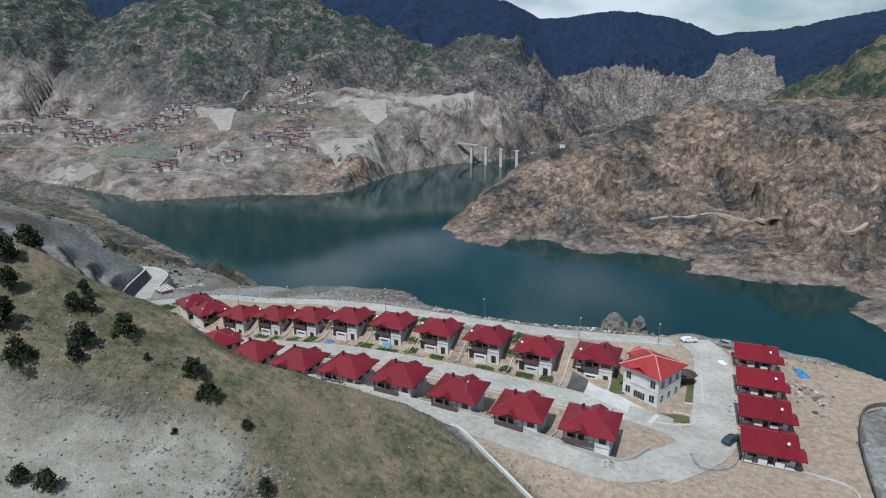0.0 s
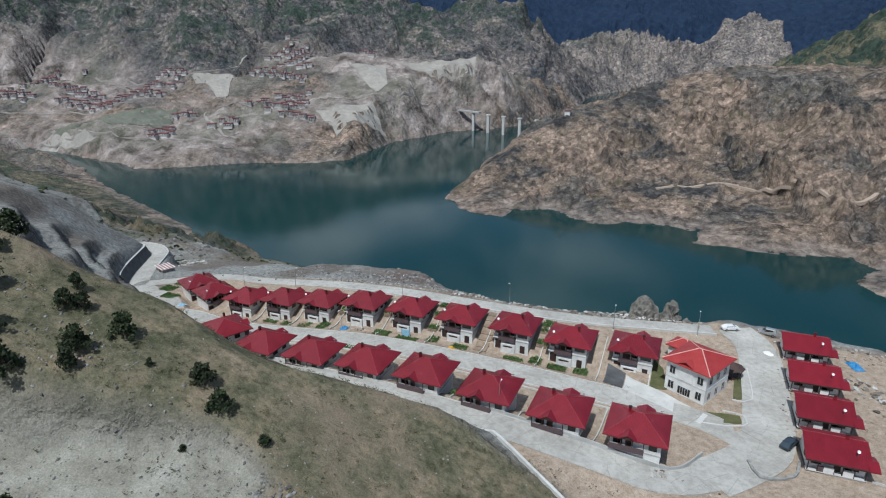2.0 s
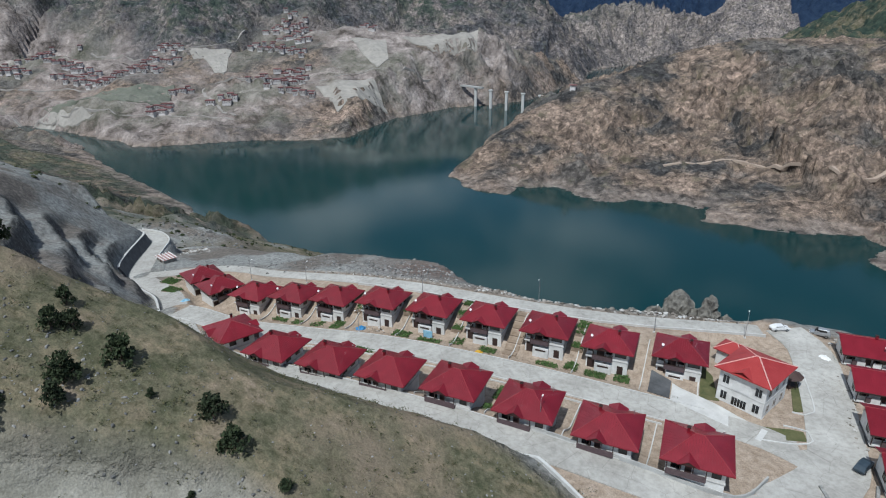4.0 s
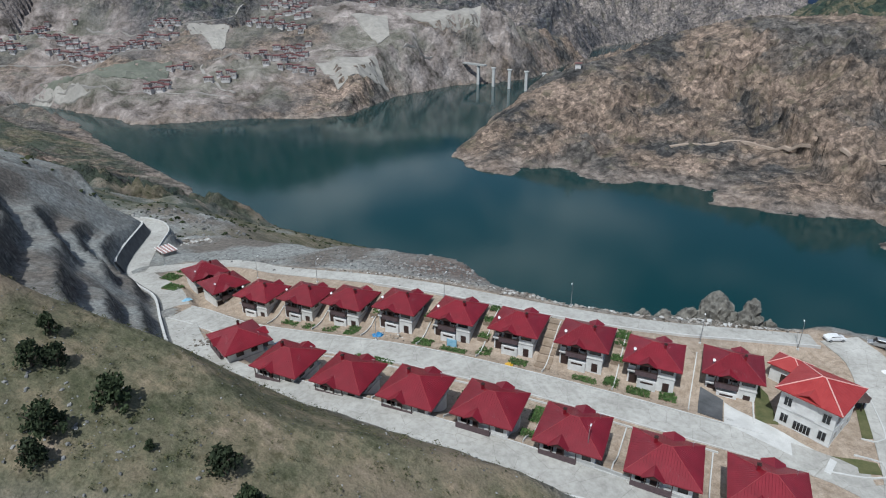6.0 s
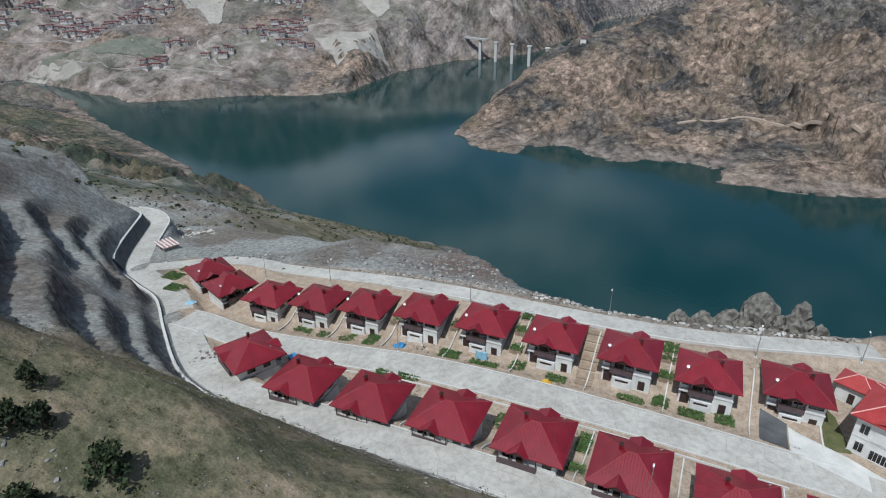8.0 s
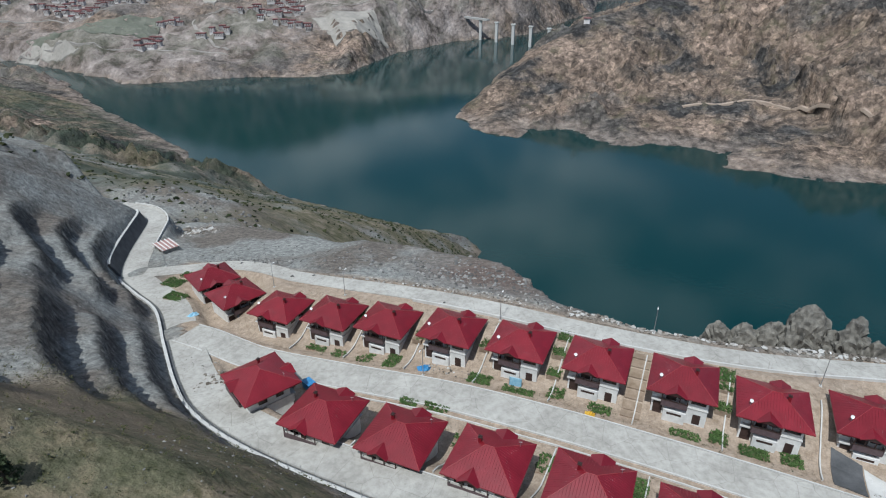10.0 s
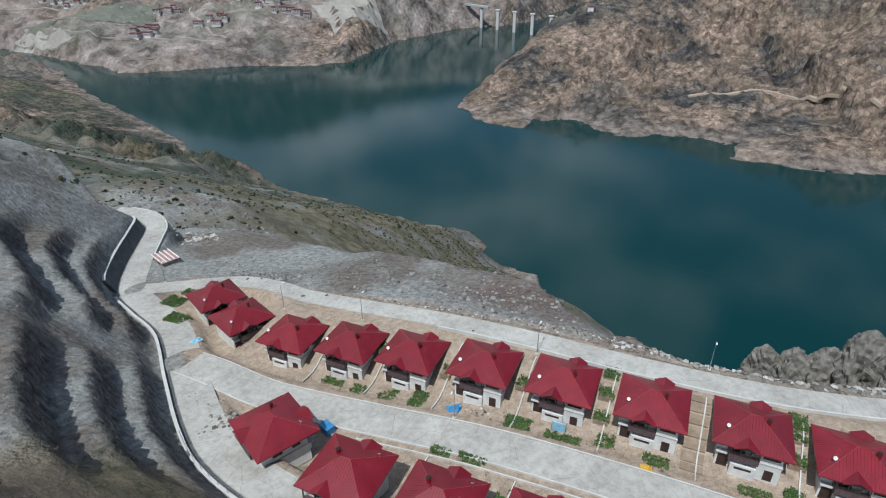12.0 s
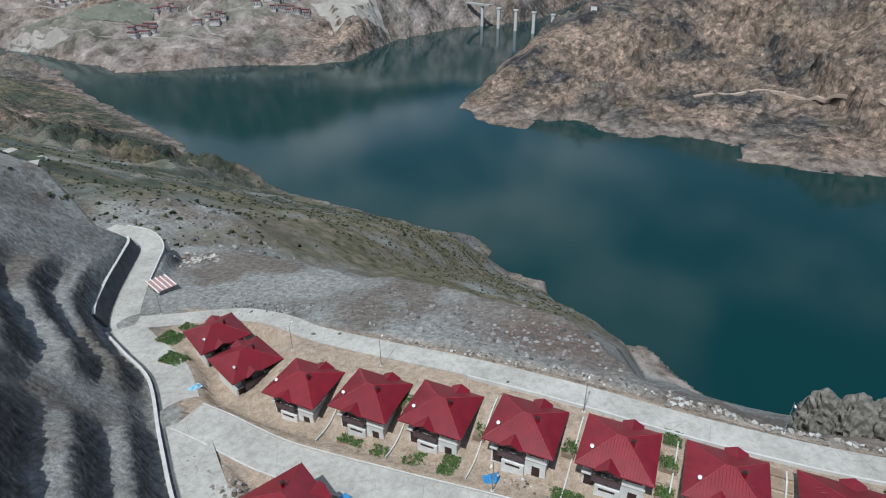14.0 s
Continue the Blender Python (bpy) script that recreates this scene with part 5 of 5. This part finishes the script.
car(75.6, -15.2, 60, worn("car_dark", (0.03, 0.045, 0.06), (0.05, 0.07, 0.09), 2, 0.3), "dark blue car parked beside the side road")


def crumpled(name, x, y, w, d, h, seed, mat, label, category):
    """A sheet thrown over a heap: a low lump with folds."""
    bm = bmesh.new()
    bmesh.ops.create_grid(bm, x_segments=16, y_segments=16, size=0.5)
    off = Vector((seed * 2.3, seed * 5.1, 0))
    for v in bm.verts:
        e = max(0, 1 - (2 * v.co.length) ** 2)
        v.co = Vector((v.co.x * w, v.co.y * d, e * h * (0.7 + 0.8 * noise.noise(v.co * 5 + off)) + 0.12 * noise.noise(v.co * 14 + off) + 0.08))
    bmesh.ops.solidify(bm, geom=bm.faces[:], thickness=0.03)
    ob = part(name, bm, mat, None)
    ob.matrix_world = pose(x, y, z_at(x, y), 0, 0, seed * 37)
    return tagged(ob, label, category)


track = [(-23, 1033), (40, 1062), (74, 1075), (120, 1060), (158, 1041), (200, 1000), (241, 961), (290, 975), (322, 999)]
pts = [(x, y, sum(z_at(x + 9 * k, y) for k in (-2, -1, 0, 1, 2)) / 5) for x, y, _ in smooth_line([(*q, 0) for q in track], 12)]
structure("hill_track", strip(bmesh.new(), pts, -3.5, 3.5, 1.5, -4), worn("track_earth", (0.36, 0.28, 0.22), (0.46, 0.37, 0.3), 0.05, 0.95, fine=0.6), "pale earth track across the headland", "track")
crumpled("tarpaulin", -27.4, -5.0, 2.6, 2.0, 0.9, 1, BLUE, "crumpled blue tarpaulin over a heap in a yard", "tarpaulin")
crumpled("tarpaulin", -88.4, -3.4, 2.4, 1.6, 0.7, 2, CYAN, "pale blue tarpaulin heap beside the road", "tarpaulin")
crumpled("tarpaulin", 92.0, 22.5, 4.2, 2.4, 0.8, 3, BLUE, "blue tarpaulin spread on bare ground", "tarpaulin")
crumpled("white_sheet", 74.2, 20.0, 2.6, 1.8, 0.6, 4, DISH, "white plastic sheet lying by the side road", "sheet")
crumpled("yellow_heap", 4.4, -7.0, 1.7, 1.2, 0.7, 5, YELLOW, "small yellow heap beside the street kerb", "heap")
lean = thing("blue_awning", pose(-9.6, -3.9, z_at(-9.6, -4.2), 0, 0, 4), "pale blue sheeting hung before a house wall", "sheet")
part("sheet", box(-1.1, -0.06, 0.0, 1.1, 0.06, 1.9, 0.04), CYAN, lean)
for x in (-1.15, 1.15):
    part("post", tube(bmesh.new(), (x, 0, -0.3), (x, 0, 2.0), 0.04, 6), METAL, lean)
skip = thing("blue_container", pose(-45.6, -17.0, z_at(-45.6, -17.0), 0, 0, -20), "blue steel container behind the end house", "container")
part("body", box(-1.1, -0.8, 0.1, 1.1, 0.8, 1.5, 0.05), BLUE, skip)
part("lid", box(-1.15, -0.85, 1.5, 1.15, 0.85, 1.6, 0.03), BLUE, skip)
for x in (-0.8, 0.8):
    part("foot", box(x - 0.1, -0.6, -0.1, x + 0.1, 0.6, 0.1), TIMBER, skip)

shed = thing("shed", pose(-130.0, 27.0, z_at(-130, 27) + 0.1, 0, 0, -20), "half-built shed with white beams and a reddish roof", "shed")
part("wall", boxes((-3.2, -2.2, -0.4, 3.2, 2.2, 1.9)), STONE, shed)
part("roof", boxes((-3.6, -2.7, 1.9, 3.6, 2.7, 2.05)), worn("faded_red", (0.3, 0.16, 0.15), (0.42, 0.28, 0.26), 1.0, 0.7), shed)
for k in range(5):
    part("beam", box(-3.7, -2.6 + k * 1.2, 2.05, 3.7, -2.35 + k * 1.2, 2.3), DISH, shed)
part("doorway", box(-0.6, -2.26, 0, 0.7, -2.18, 1.7), TIMBER, shed)


def scattered(name, label, category, mat, spots, base, kind="stuff"):
    """Many small lumps in one mesh. spots: rows of x, y, size."""
    verts, faces, rnd = [], [], random.Random(len(spots))
    bv = [v.co.copy() for v in base.verts]
    bf = [[v.index for v in f.verts] for f in base.faces]
    xs, ys = np.array([s[0] for s in spots]), np.array([s[1] for s in spots])
    zs = land(xs, ys)
    for (x, y, r), z in zip(spots, zs):
        m = Euler((rnd.uniform(-0.3, 0.3), rnd.uniform(-0.3, 0.3), rnd.uniform(0, 6.28))).to_matrix()
        sq = Vector((rnd.uniform(0.7, 1.3), rnd.uniform(0.7, 1.3), rnd.uniform(0.6, 1.1)))
        k = len(verts)
        for v in bv:
            p = m @ Vector((v.x * sq.x, v.y * sq.y, v.z * sq.z)) * r
            verts.append((x + p.x, y + p.y, z + p.z + 0.1 * r))
        faces.extend([[i + k for i in f] for f in bf])
    me = bpy.data.meshes.new(name)
    me.from_pydata(verts, [], faces)
    me.materials.append(mat)
    return tagged(new(name, me), label, category, kind=kind)


def lump_base(seed, detail=1, rough=0.5):
    bm = blob(1.0, seed, (1, 1, 0.8), rough, detail)
    bm.verts.index_update()
    return bm


def clump_base(seed, count=26):
    bm = soft_clump(1.0, seed, count, 1.0)
    bm.verts.index_update()
    return bm


def island_material(name, dark, mid, light):
    m, n, l, b = node_material(name, 0.95, 0, 0.2)
    g = n.new("ShaderNodeNewGeometry")
    c = ramp_node(n, l, g.outputs["Random Per Island"], [(0.0, dark), (0.5, mid), (1.0, light)]).outputs["Color"]
    small = noise_node(n, l, 3.0, 4, 0.6, g.outputs["Position"])
    k = ramp_node(n, l, small.outputs["Fac"], [(0.25, (0.6, 0.6, 0.6)), (0.75, (1.05, 1.05, 1.05))]).outputs["Color"]
    l.new(mix_node(n, l, 1.0, c, k, "MULTIPLY"), b.inputs["Base Color"])
    return m


PEBBLE = island_material("loose_stone", (0.09, 0.088, 0.085), (0.19, 0.186, 0.18), (0.36, 0.35, 0.335))
TUFT = island_material("dry_tuft", (0.03, 0.042, 0.016), (0.075, 0.08, 0.035), (0.16, 0.135, 0.07))
SCRUBLEAF = island_material("scrub_leaf", (0.018, 0.028, 0.012), (0.035, 0.045, 0.02), (0.07, 0.075, 0.035))
DEBRIS = island_material("debris", (0.1, 0.085, 0.07), (0.3, 0.265, 0.23), (0.55, 0.54, 0.52))

rnd = random.Random(11)
spots = [(rnd.uniform(-118, 0), rnd.uniform(17.5, 46), rnd.choice((0.07, 0.09, 0.12, 0.16, 0.3))) for _ in range(1100)]
spots += [(rnd.gauss(-30, 10), rnd.gauss(27, 5), rnd.uniform(0.1, 0.42)) for _ in range(300)]
spots += [(rnd.gauss(-40, 16), rnd.gauss(30, 7), rnd.uniform(0.25, 0.7)) for _ in range(160)]
spots += [(rnd.uniform(-230, -150), rnd.uniform(56, 110), rnd.uniform(0.3, 1.1)) for _ in range(260)]
spots += [(rnd.gauss(-96, 6), rnd.gauss(27, 3), rnd.uniform(0.2, 0.6)) for _ in range(120)]
spots += [(rnd.uniform(-100, -64), rnd.uniform(-30, -14), 0.15) for _ in range(60)]
scattered("boulders", "loose grey boulders on the spoil heap", "stones", PEBBLE, spots, lump_base(3, 1, 1.0))
spots = [(rnd.uniform(-60, 16), rnd.uniform(-100, -73), rnd.choice((0.07, 0.1, 0.14, 0.25))) for _ in range(1700)]
spots += [(rnd.uniform(-40, 45), rnd.uniform(-73, -41), rnd.choice((0.06, 0.1, 0.16))) for _ in range(700)]
spots += [(12 + rnd.gauss(0, 2.0), rnd.uniform(-92, -76), rnd.uniform(0.12, 0.4)) for _ in range(220)]
scattered("stones", "small pale stones strewn over the slope", "stones", PEBBLE, spots, lump_base(5))
spots = [(rnd.uniform(-70, 50), rnd.uniform(-100, -40.5), rnd.choice((0.15, 0.2, 0.28, 0.4, 0.6))) for _ in range(4200)]
spots = [s for s in spots if not (s[0] < 8 and s[1] < -84) or rnd.random() < 0.12]
spots += [(rnd.uniform(-70, 46), rnd.choice((rnd.uniform(-7.4, -4.2), rnd.uniform(7.2, 9.6), rnd.uniform(-22, -16.6))), rnd.uniform(0.15, 0.38)) for _ in range(520)]
spots += [(rnd.uniform(72, 110), rnd.uniform(-20, 30), rnd.uniform(0.12, 0.3)) for _ in range(160)]
spots += [(71.5 + 0.9 * i + rnd.gauss(0, 0.15), -29 - 1.5 * j + 0.35 * i + rnd.gauss(0, 0.15), rnd.uniform(0.14, 0.26)) for i in range(14) for j in range(5)]
spots += [(rnd.uniform(88, 96), rnd.choice((-4, -1, 2, 5)) + rnd.gauss(0, 0.3), rnd.uniform(0.12, 0.3)) for _ in range(60)]
spots += [(rnd.uniform(-108, -78), rnd.uniform(-4, 15), rnd.uniform(0.15, 0.35)) for _ in range(160)]
scattered("grass_tufts", "dry grass tufts and low herbs on the spur", "grass", TUFT, spots, clump_base(7, 14))
spots = [(rnd.uniform(-760, -160), rnd.uniform(60, 520), rnd.choice((0.5, 0.7, 1.0, 1.5))) for _ in range(3000)]
spots += [(rnd.uniform(-300, -60), rnd.uniform(180, 440), rnd.choice((0.4, 0.6, 0.9))) for _ in range(2200)]
spots += [(rnd.gauss(-150, 60), rnd.gauss(320, 40), rnd.choice((0.5, 0.9))) for _ in range(900)]
spots += [(rnd.uniform(-420, -190), rnd.uniform(20, 140), rnd.choice((0.5, 0.8, 1.2))) for _ in range(500)]
scattered("scrub", "dark green scrub dotted over the lake bank", "bushes", SCRUBLEAF, spots, lump_base(9, 1, 0.7))
spots = [(rnd.uniform(-5, 60), 0, rnd.uniform(0.15, 0.5)) for _ in range(420)]
spots = [(x, float(np.interp(x, [-5, 20, 40, 60], [15.6, 17.2, 22.4, 30.5])) + rnd.gauss(0.8, 0.7), r) for x, _, r in spots]
spots += [(rnd.uniform(-64, -4), rnd.gauss(17.6, 0.8), rnd.uniform(0.08, 0.3)) for _ in range(260)]
spots += [(rnd.gauss(-146, 4), rnd.gauss(53, 3), rnd.uniform(0.2, 0.7)) for _ in range(150)]
spots += [(rnd.gauss(-62, 2), rnd.gauss(-22, 2), rnd.uniform(0.1, 0.4)) for _ in range(90)]
spots += [(rnd.gauss(-24, 3), rnd.gauss(-4, 1.2), rnd.uniform(0.1, 0.25)) for _ in range(50)]
spots += [(rnd.uniform(76, 100), rnd.uniform(24, 32), rnd.uniform(0.1, 0.4)) for _ in range(90)]
spots += [(rnd.gauss(92, 3), rnd.gauss(12, 3), rnd.uniform(0.15, 0.6)) for _ in range(60)]
spots += [(rnd.gauss(57, 3), rnd.gauss(-33.5, 0.8), rnd.uniform(0.15, 0.5)) for _ in range(60)]
spots += [(rnd.gauss(76.5, 0.6), rnd.uniform(-14, 14), rnd.uniform(0.1, 0.35)) for _ in range(70)]
scattered("debris", "builders' debris and pale scraps along the road edge", "debris", DEBRIS, spots, lump_base(13, 1, 0.7))


# ---- junipers on the spur ----
def juniper(x, y, r, seed, label):
    rnd = random.Random(seed)
    o = thing("juniper", pose(x, y, z_at(x, y)), label, "bush", "junipers")
    bm = bmesh.new()
    tube(bm, (0, 0, -0.3), (0.05 * r, 0, r * 0.7), 0.09 * r, 6, 0.05 * r)
    for k in range(5):
        a = k * 1.3 + rnd.random()
        tube(bm, (0, 0, r * (0.2 + 0.08 * k)), (0.6 * r * math.cos(a), 0.6 * r * math.sin(a), r * (0.65 + 0.12 * k)), 0.045 * r, 5, 0.015 * r)
    part("trunk", bm, BARK, o)
    bm = bmesh.new()
    for c in range(34):
        a, h = rnd.uniform(0, 6.283), rnd.random() ** 0.8
        d = (1 - h * 0.72) * rnd.uniform(0.35, 1.0) * r * 0.85
        centre = Vector((d * math.cos(a), d * math.sin(a), r * (0.18 + 1.15 * h)))
        s = r * rnd.uniform(0.16, 0.3)
        for _ in range(26):
            w = Vector((rnd.gauss(0, 1), rnd.gauss(0, 1), rnd.gauss(0, 1))).normalized() * s * rnd.uniform(0.5, 1.05)
            t = Euler((rnd.uniform(-1.4, 1.4), rnd.uniform(-1.4, 1.4), rnd.uniform(0, 6.28))).to_matrix()
            bm.faces.new([bm.verts.new(centre + w + t @ Vector(p) * 0.085 * r) for p in ((-1, -0.4, 0), (1, -0.4, 0.1), (0.7, 0.6, 0), (-0.7, 0.6, 0.1))])
    part("crown", bm, BUSH, o)


JUNIPERS = [(-46.6, -68.9, 2.3), (-43.0, -74.9, 2.2), (-36.5, -79.0, 2.0), (-30.0, -84.2, 2.2), (-28.6, -74.2, 1.5), (-27.0, -72.5, 1.4), (-19.4, -72.2, 1.9), (-21.0, -78.6, 1.9), (-24.4, -86.2, 2.0),
            (-19.2, -81.2, 1.4), (-6.5, -71.0, 1.7), (-2.2, -72.6, 1.6), (-13.6, -95.0, 1.3), (-9.4, -94.0, 1.5), (14.4, -80.0, 1.1), (5.4, -73.0, 0.9), (-13.2, -73.8, 0.6), (-31.0, -70.2, 1.3), (-4.0, -78.2, 0.5), (-40.0, -84.0, 2.0), (-55.0, -82.0, 2.2), (-60.0, -74.0, 2.0)]
for k, (x, y, r) in enumerate(JUNIPERS):
    juniper(x, y, 1.4 * r, k, "dark green juniper bush on the dry slope" if r > 1.2 else "small dark shrub among dry grass")


# ---- the new town across the lake ----
TOWNWALL = worn("town_wall", (0.62, 0.58, 0.56), (0.78, 0.74, 0.72), 0.05, 0.9, fine=0.4, vary=0.35)
TOWNRED = worn("town_upper", (0.18, 0.075, 0.075), (0.28, 0.14, 0.135), 0.05, 0.9, fine=0.4, vary=0.3)
PALESLOPE = worn("pale_slope", (0.27, 0.25, 0.225), (0.37, 0.345, 0.31), 0.01, 0.95, fine=0.08, bump=0)

TOWNROAD = worn("town_road", (0.28, 0.255, 0.23), (0.38, 0.355, 0.33), 0.05, 0.95, fine=0.5, bump=0)


def town_block(w, d, floors):
    """A terraced block: deep dark bays between pale cross walls, slab edges, a brown top floor and a low roof."""
    h = 3.0 * floors
    b = thing("town_house", pose(0, 0, 0), "pale concrete block with reddish upper floor and dark window bays", "house", "houses of the far town")
    part("wall", box(-w / 2, -d / 2, -8, w / 2, d / 2, h), TOWNWALL, b)
    part("upper_floor", box(-w / 2 - 0.4, -d / 2 - 0.4, h, w / 2 + 0.4, d / 2 + 0.4, h + 2.4), TOWNRED, b)
    part("roof", hip_roof(w + 2.0, d + 2.0, h + 2.6, 1.2, w * 0.6), TOWNRED, b)
    n = max(2, int(w / 4.5))
    for f in range(floors):
        for k in range(n):
            x = -w / 2 + (k + 0.5) * w / n
            part("window", box(x - 1.2, -d / 2 - 0.08, 3 * f + 0.7, x + 1.2, -d / 2 + 0.05, 3 * f + 2.4), GLASS, b)
        part("slab_edge", box(-w / 2 - 0.1, -d / 2 - 1.0, 3 * f - 0.15, w / 2 + 0.1, -d / 2, 3 * f + 0.15), TOWNWALL, b)
    for k in range(n + 1):
        x = -w / 2 + k * w / n
        part("cross_wall", box(x - 0.25, -d / 2 - 0.9, 0, x + 0.25, -d / 2, h), TOWNWALL, b)
    return b


TYPES = [town_block(18, 11, 3), town_block(24, 12, 2), town_block(14, 11, 3)]
ROWS_WEST = [(-2276, 1410, -2123, 1424, 6), (-1774, 1242, -1579, 1324, 9), (-1788, 1334, -1617, 1438, 8), (-1864, 1507, -1730, 1561, 6), (-2062, 1289, -1819, 1280, 9), (-1932, 1215, -1684, 1223, 9),
             (-2150, 1244, -2136, 1457, 7), (-2240, 1180, -2024, 1177, 8), (-1392, 1102, -1351, 1134, 3), (-1362, 1073, -1323, 1106, 3)]
ROWS_EAST = [(-1459, 1622, -1246, 1637, 9), (-1564, 1780, -1275, 1696, 10), (-1585, 1858, -1460, 1945, 7), (-1571, 1915, -1479, 1963, 5), (-1482, 1968, -1113, 1887, 14), (-1281, 1391, -1128, 1478, 8),
             (-1255, 1488, -1173, 1542, 5), (-1249, 1190, -1195, 1225, 3), (-1457, 1247, -1418, 1279, 3), (-1128, 1337, -1025, 1366, 4), (-1193, 1364, -1115, 1449, 4)]
rnd = random.Random(5)
placed = 0
for row in ROWS_WEST + ROWS_EAST:
    x0, y0, x1, y1, n = row
    n = int(n * 1.85)
    for k in range(n):
        t = (k + 0.5) / n
        x, y = x0 + t * (x1 - x0) + rnd.uniform(-4, 4), y0 + t * (y1 - y0) + (-17, 0, 16)[k % 3] + rnd.uniform(-5, 5)
        m = pose(x, y, z_at(x, y) + 3.5, 0, 0, 24 + rnd.uniform(-14, 14))
        kind = TYPES[placed % 3]
        if placed < 3:
            kind.matrix_world = m
        else:
            copy_thing(kind, m)
        placed += 1

for quad, name, label in (([(-1716, 1576), (-1574, 1659), (-1385, 1385), (-1425, 1399)], "slope_slab", "pale smooth concrete-faced slope in the town"),
                          ([(-1152, 1768), (-1038, 1825), (-948, 1674), (-962, 1621)], "slope_slab", "pale smooth concrete-faced slope in the town"),
                          ([(-1000, 1870), (-790, 2090), (-752, 1960), (-874, 1865)], "bare_slope", "pale bare cut slope above the lake"),
                          ([(-1747, 1010), (-1500, 1000), (-1545, 975), (-1735, 978)], "bare_slope", "pale bare cut bank above the lake"),
                          ([(-1061, 1418), (-919, 1524), (-850, 1480), (-929, 1330)], "bare_slope", "pale spoil slope running down to the lake")):
    structure(name, draped(quad, 2.5, 6, 14), PALESLOPE, label, "slope")
for line in ([(-2051, 1060), (-1866, 1166), (-1673, 1225), (-1572, 1316)], [(-2102, 1479), (-1798, 1533), (-1642, 1662), (-1629, 1807)],
             [(-1139, 1149), (-1268, 1201), (-1403, 1319), (-1272, 1381), (-1074, 1470), (-903, 1647), (-828, 1803)], [(-1841, 975), (-1499, 1012), (-1337, 1074), (-1129, 1137)]):
    pts = [(x, y, z_at(x, y)) for x, y, _ in smooth_line([(*p, 0) for p in line], 22)]
    structure("town_road", strip(bmesh.new(), pts, -4, 4, 1.2, -6), TOWNROAD, "pale road winding through the far town", "road")

structure("meadow", draped([(-1753, 1031), (-1490, 1281), (-1376, 1128), (-1672, 999)], 2.0, 6, 14), worn("meadow_green", (0.1, 0.11, 0.085), (0.19, 0.19, 0.155), 0.02, 0.95, fine=0.15, bump=0), "grey-green meadow below the far town", "meadow")

# ---- unfinished viaduct ----
viaduct = thing("viaduct", pose(0, 0, 0), "unfinished concrete viaduct with tall bare piers in the lake", "bridge")
for k in range(6):
    x, y = -760 + 63 * k, 1846 - 25 * k
    top = LAKE + (60 if k < 2 else 57)
    p = part("pier", box(x - 4.5, y - 3.5, LAKE - 20, x + 4.5, y + 3.5, top, 0.5), PALE_CONCRETE, viaduct)
    part("pier_head", box(x - 7, y - 5, top, x + 7, y + 5, top + 4, 0.5), PALE_CONCRETE, p)
deck = [(-860, 1886, LAKE + 66), (-800, 1862, LAKE + 65), (-740, 1838, LAKE + 65), (-668, 1810, LAKE + 64)]
part("deck", strip(bmesh.new(), smooth_line(deck, 20), -7, 7, 2, -3), CONCRETE, viaduct)
post = thing("watch_hut", pose(-244, 1240, z_at(-244, 1240)), "small concrete hut at the end of the ridge", "hut")
part("wall", box(-6, -5, -6, 6, 5, 8), TOWNWALL, post)
part("roof", box(-8, -7, 8, 8, 7, 9.2), TOWNRED, post)
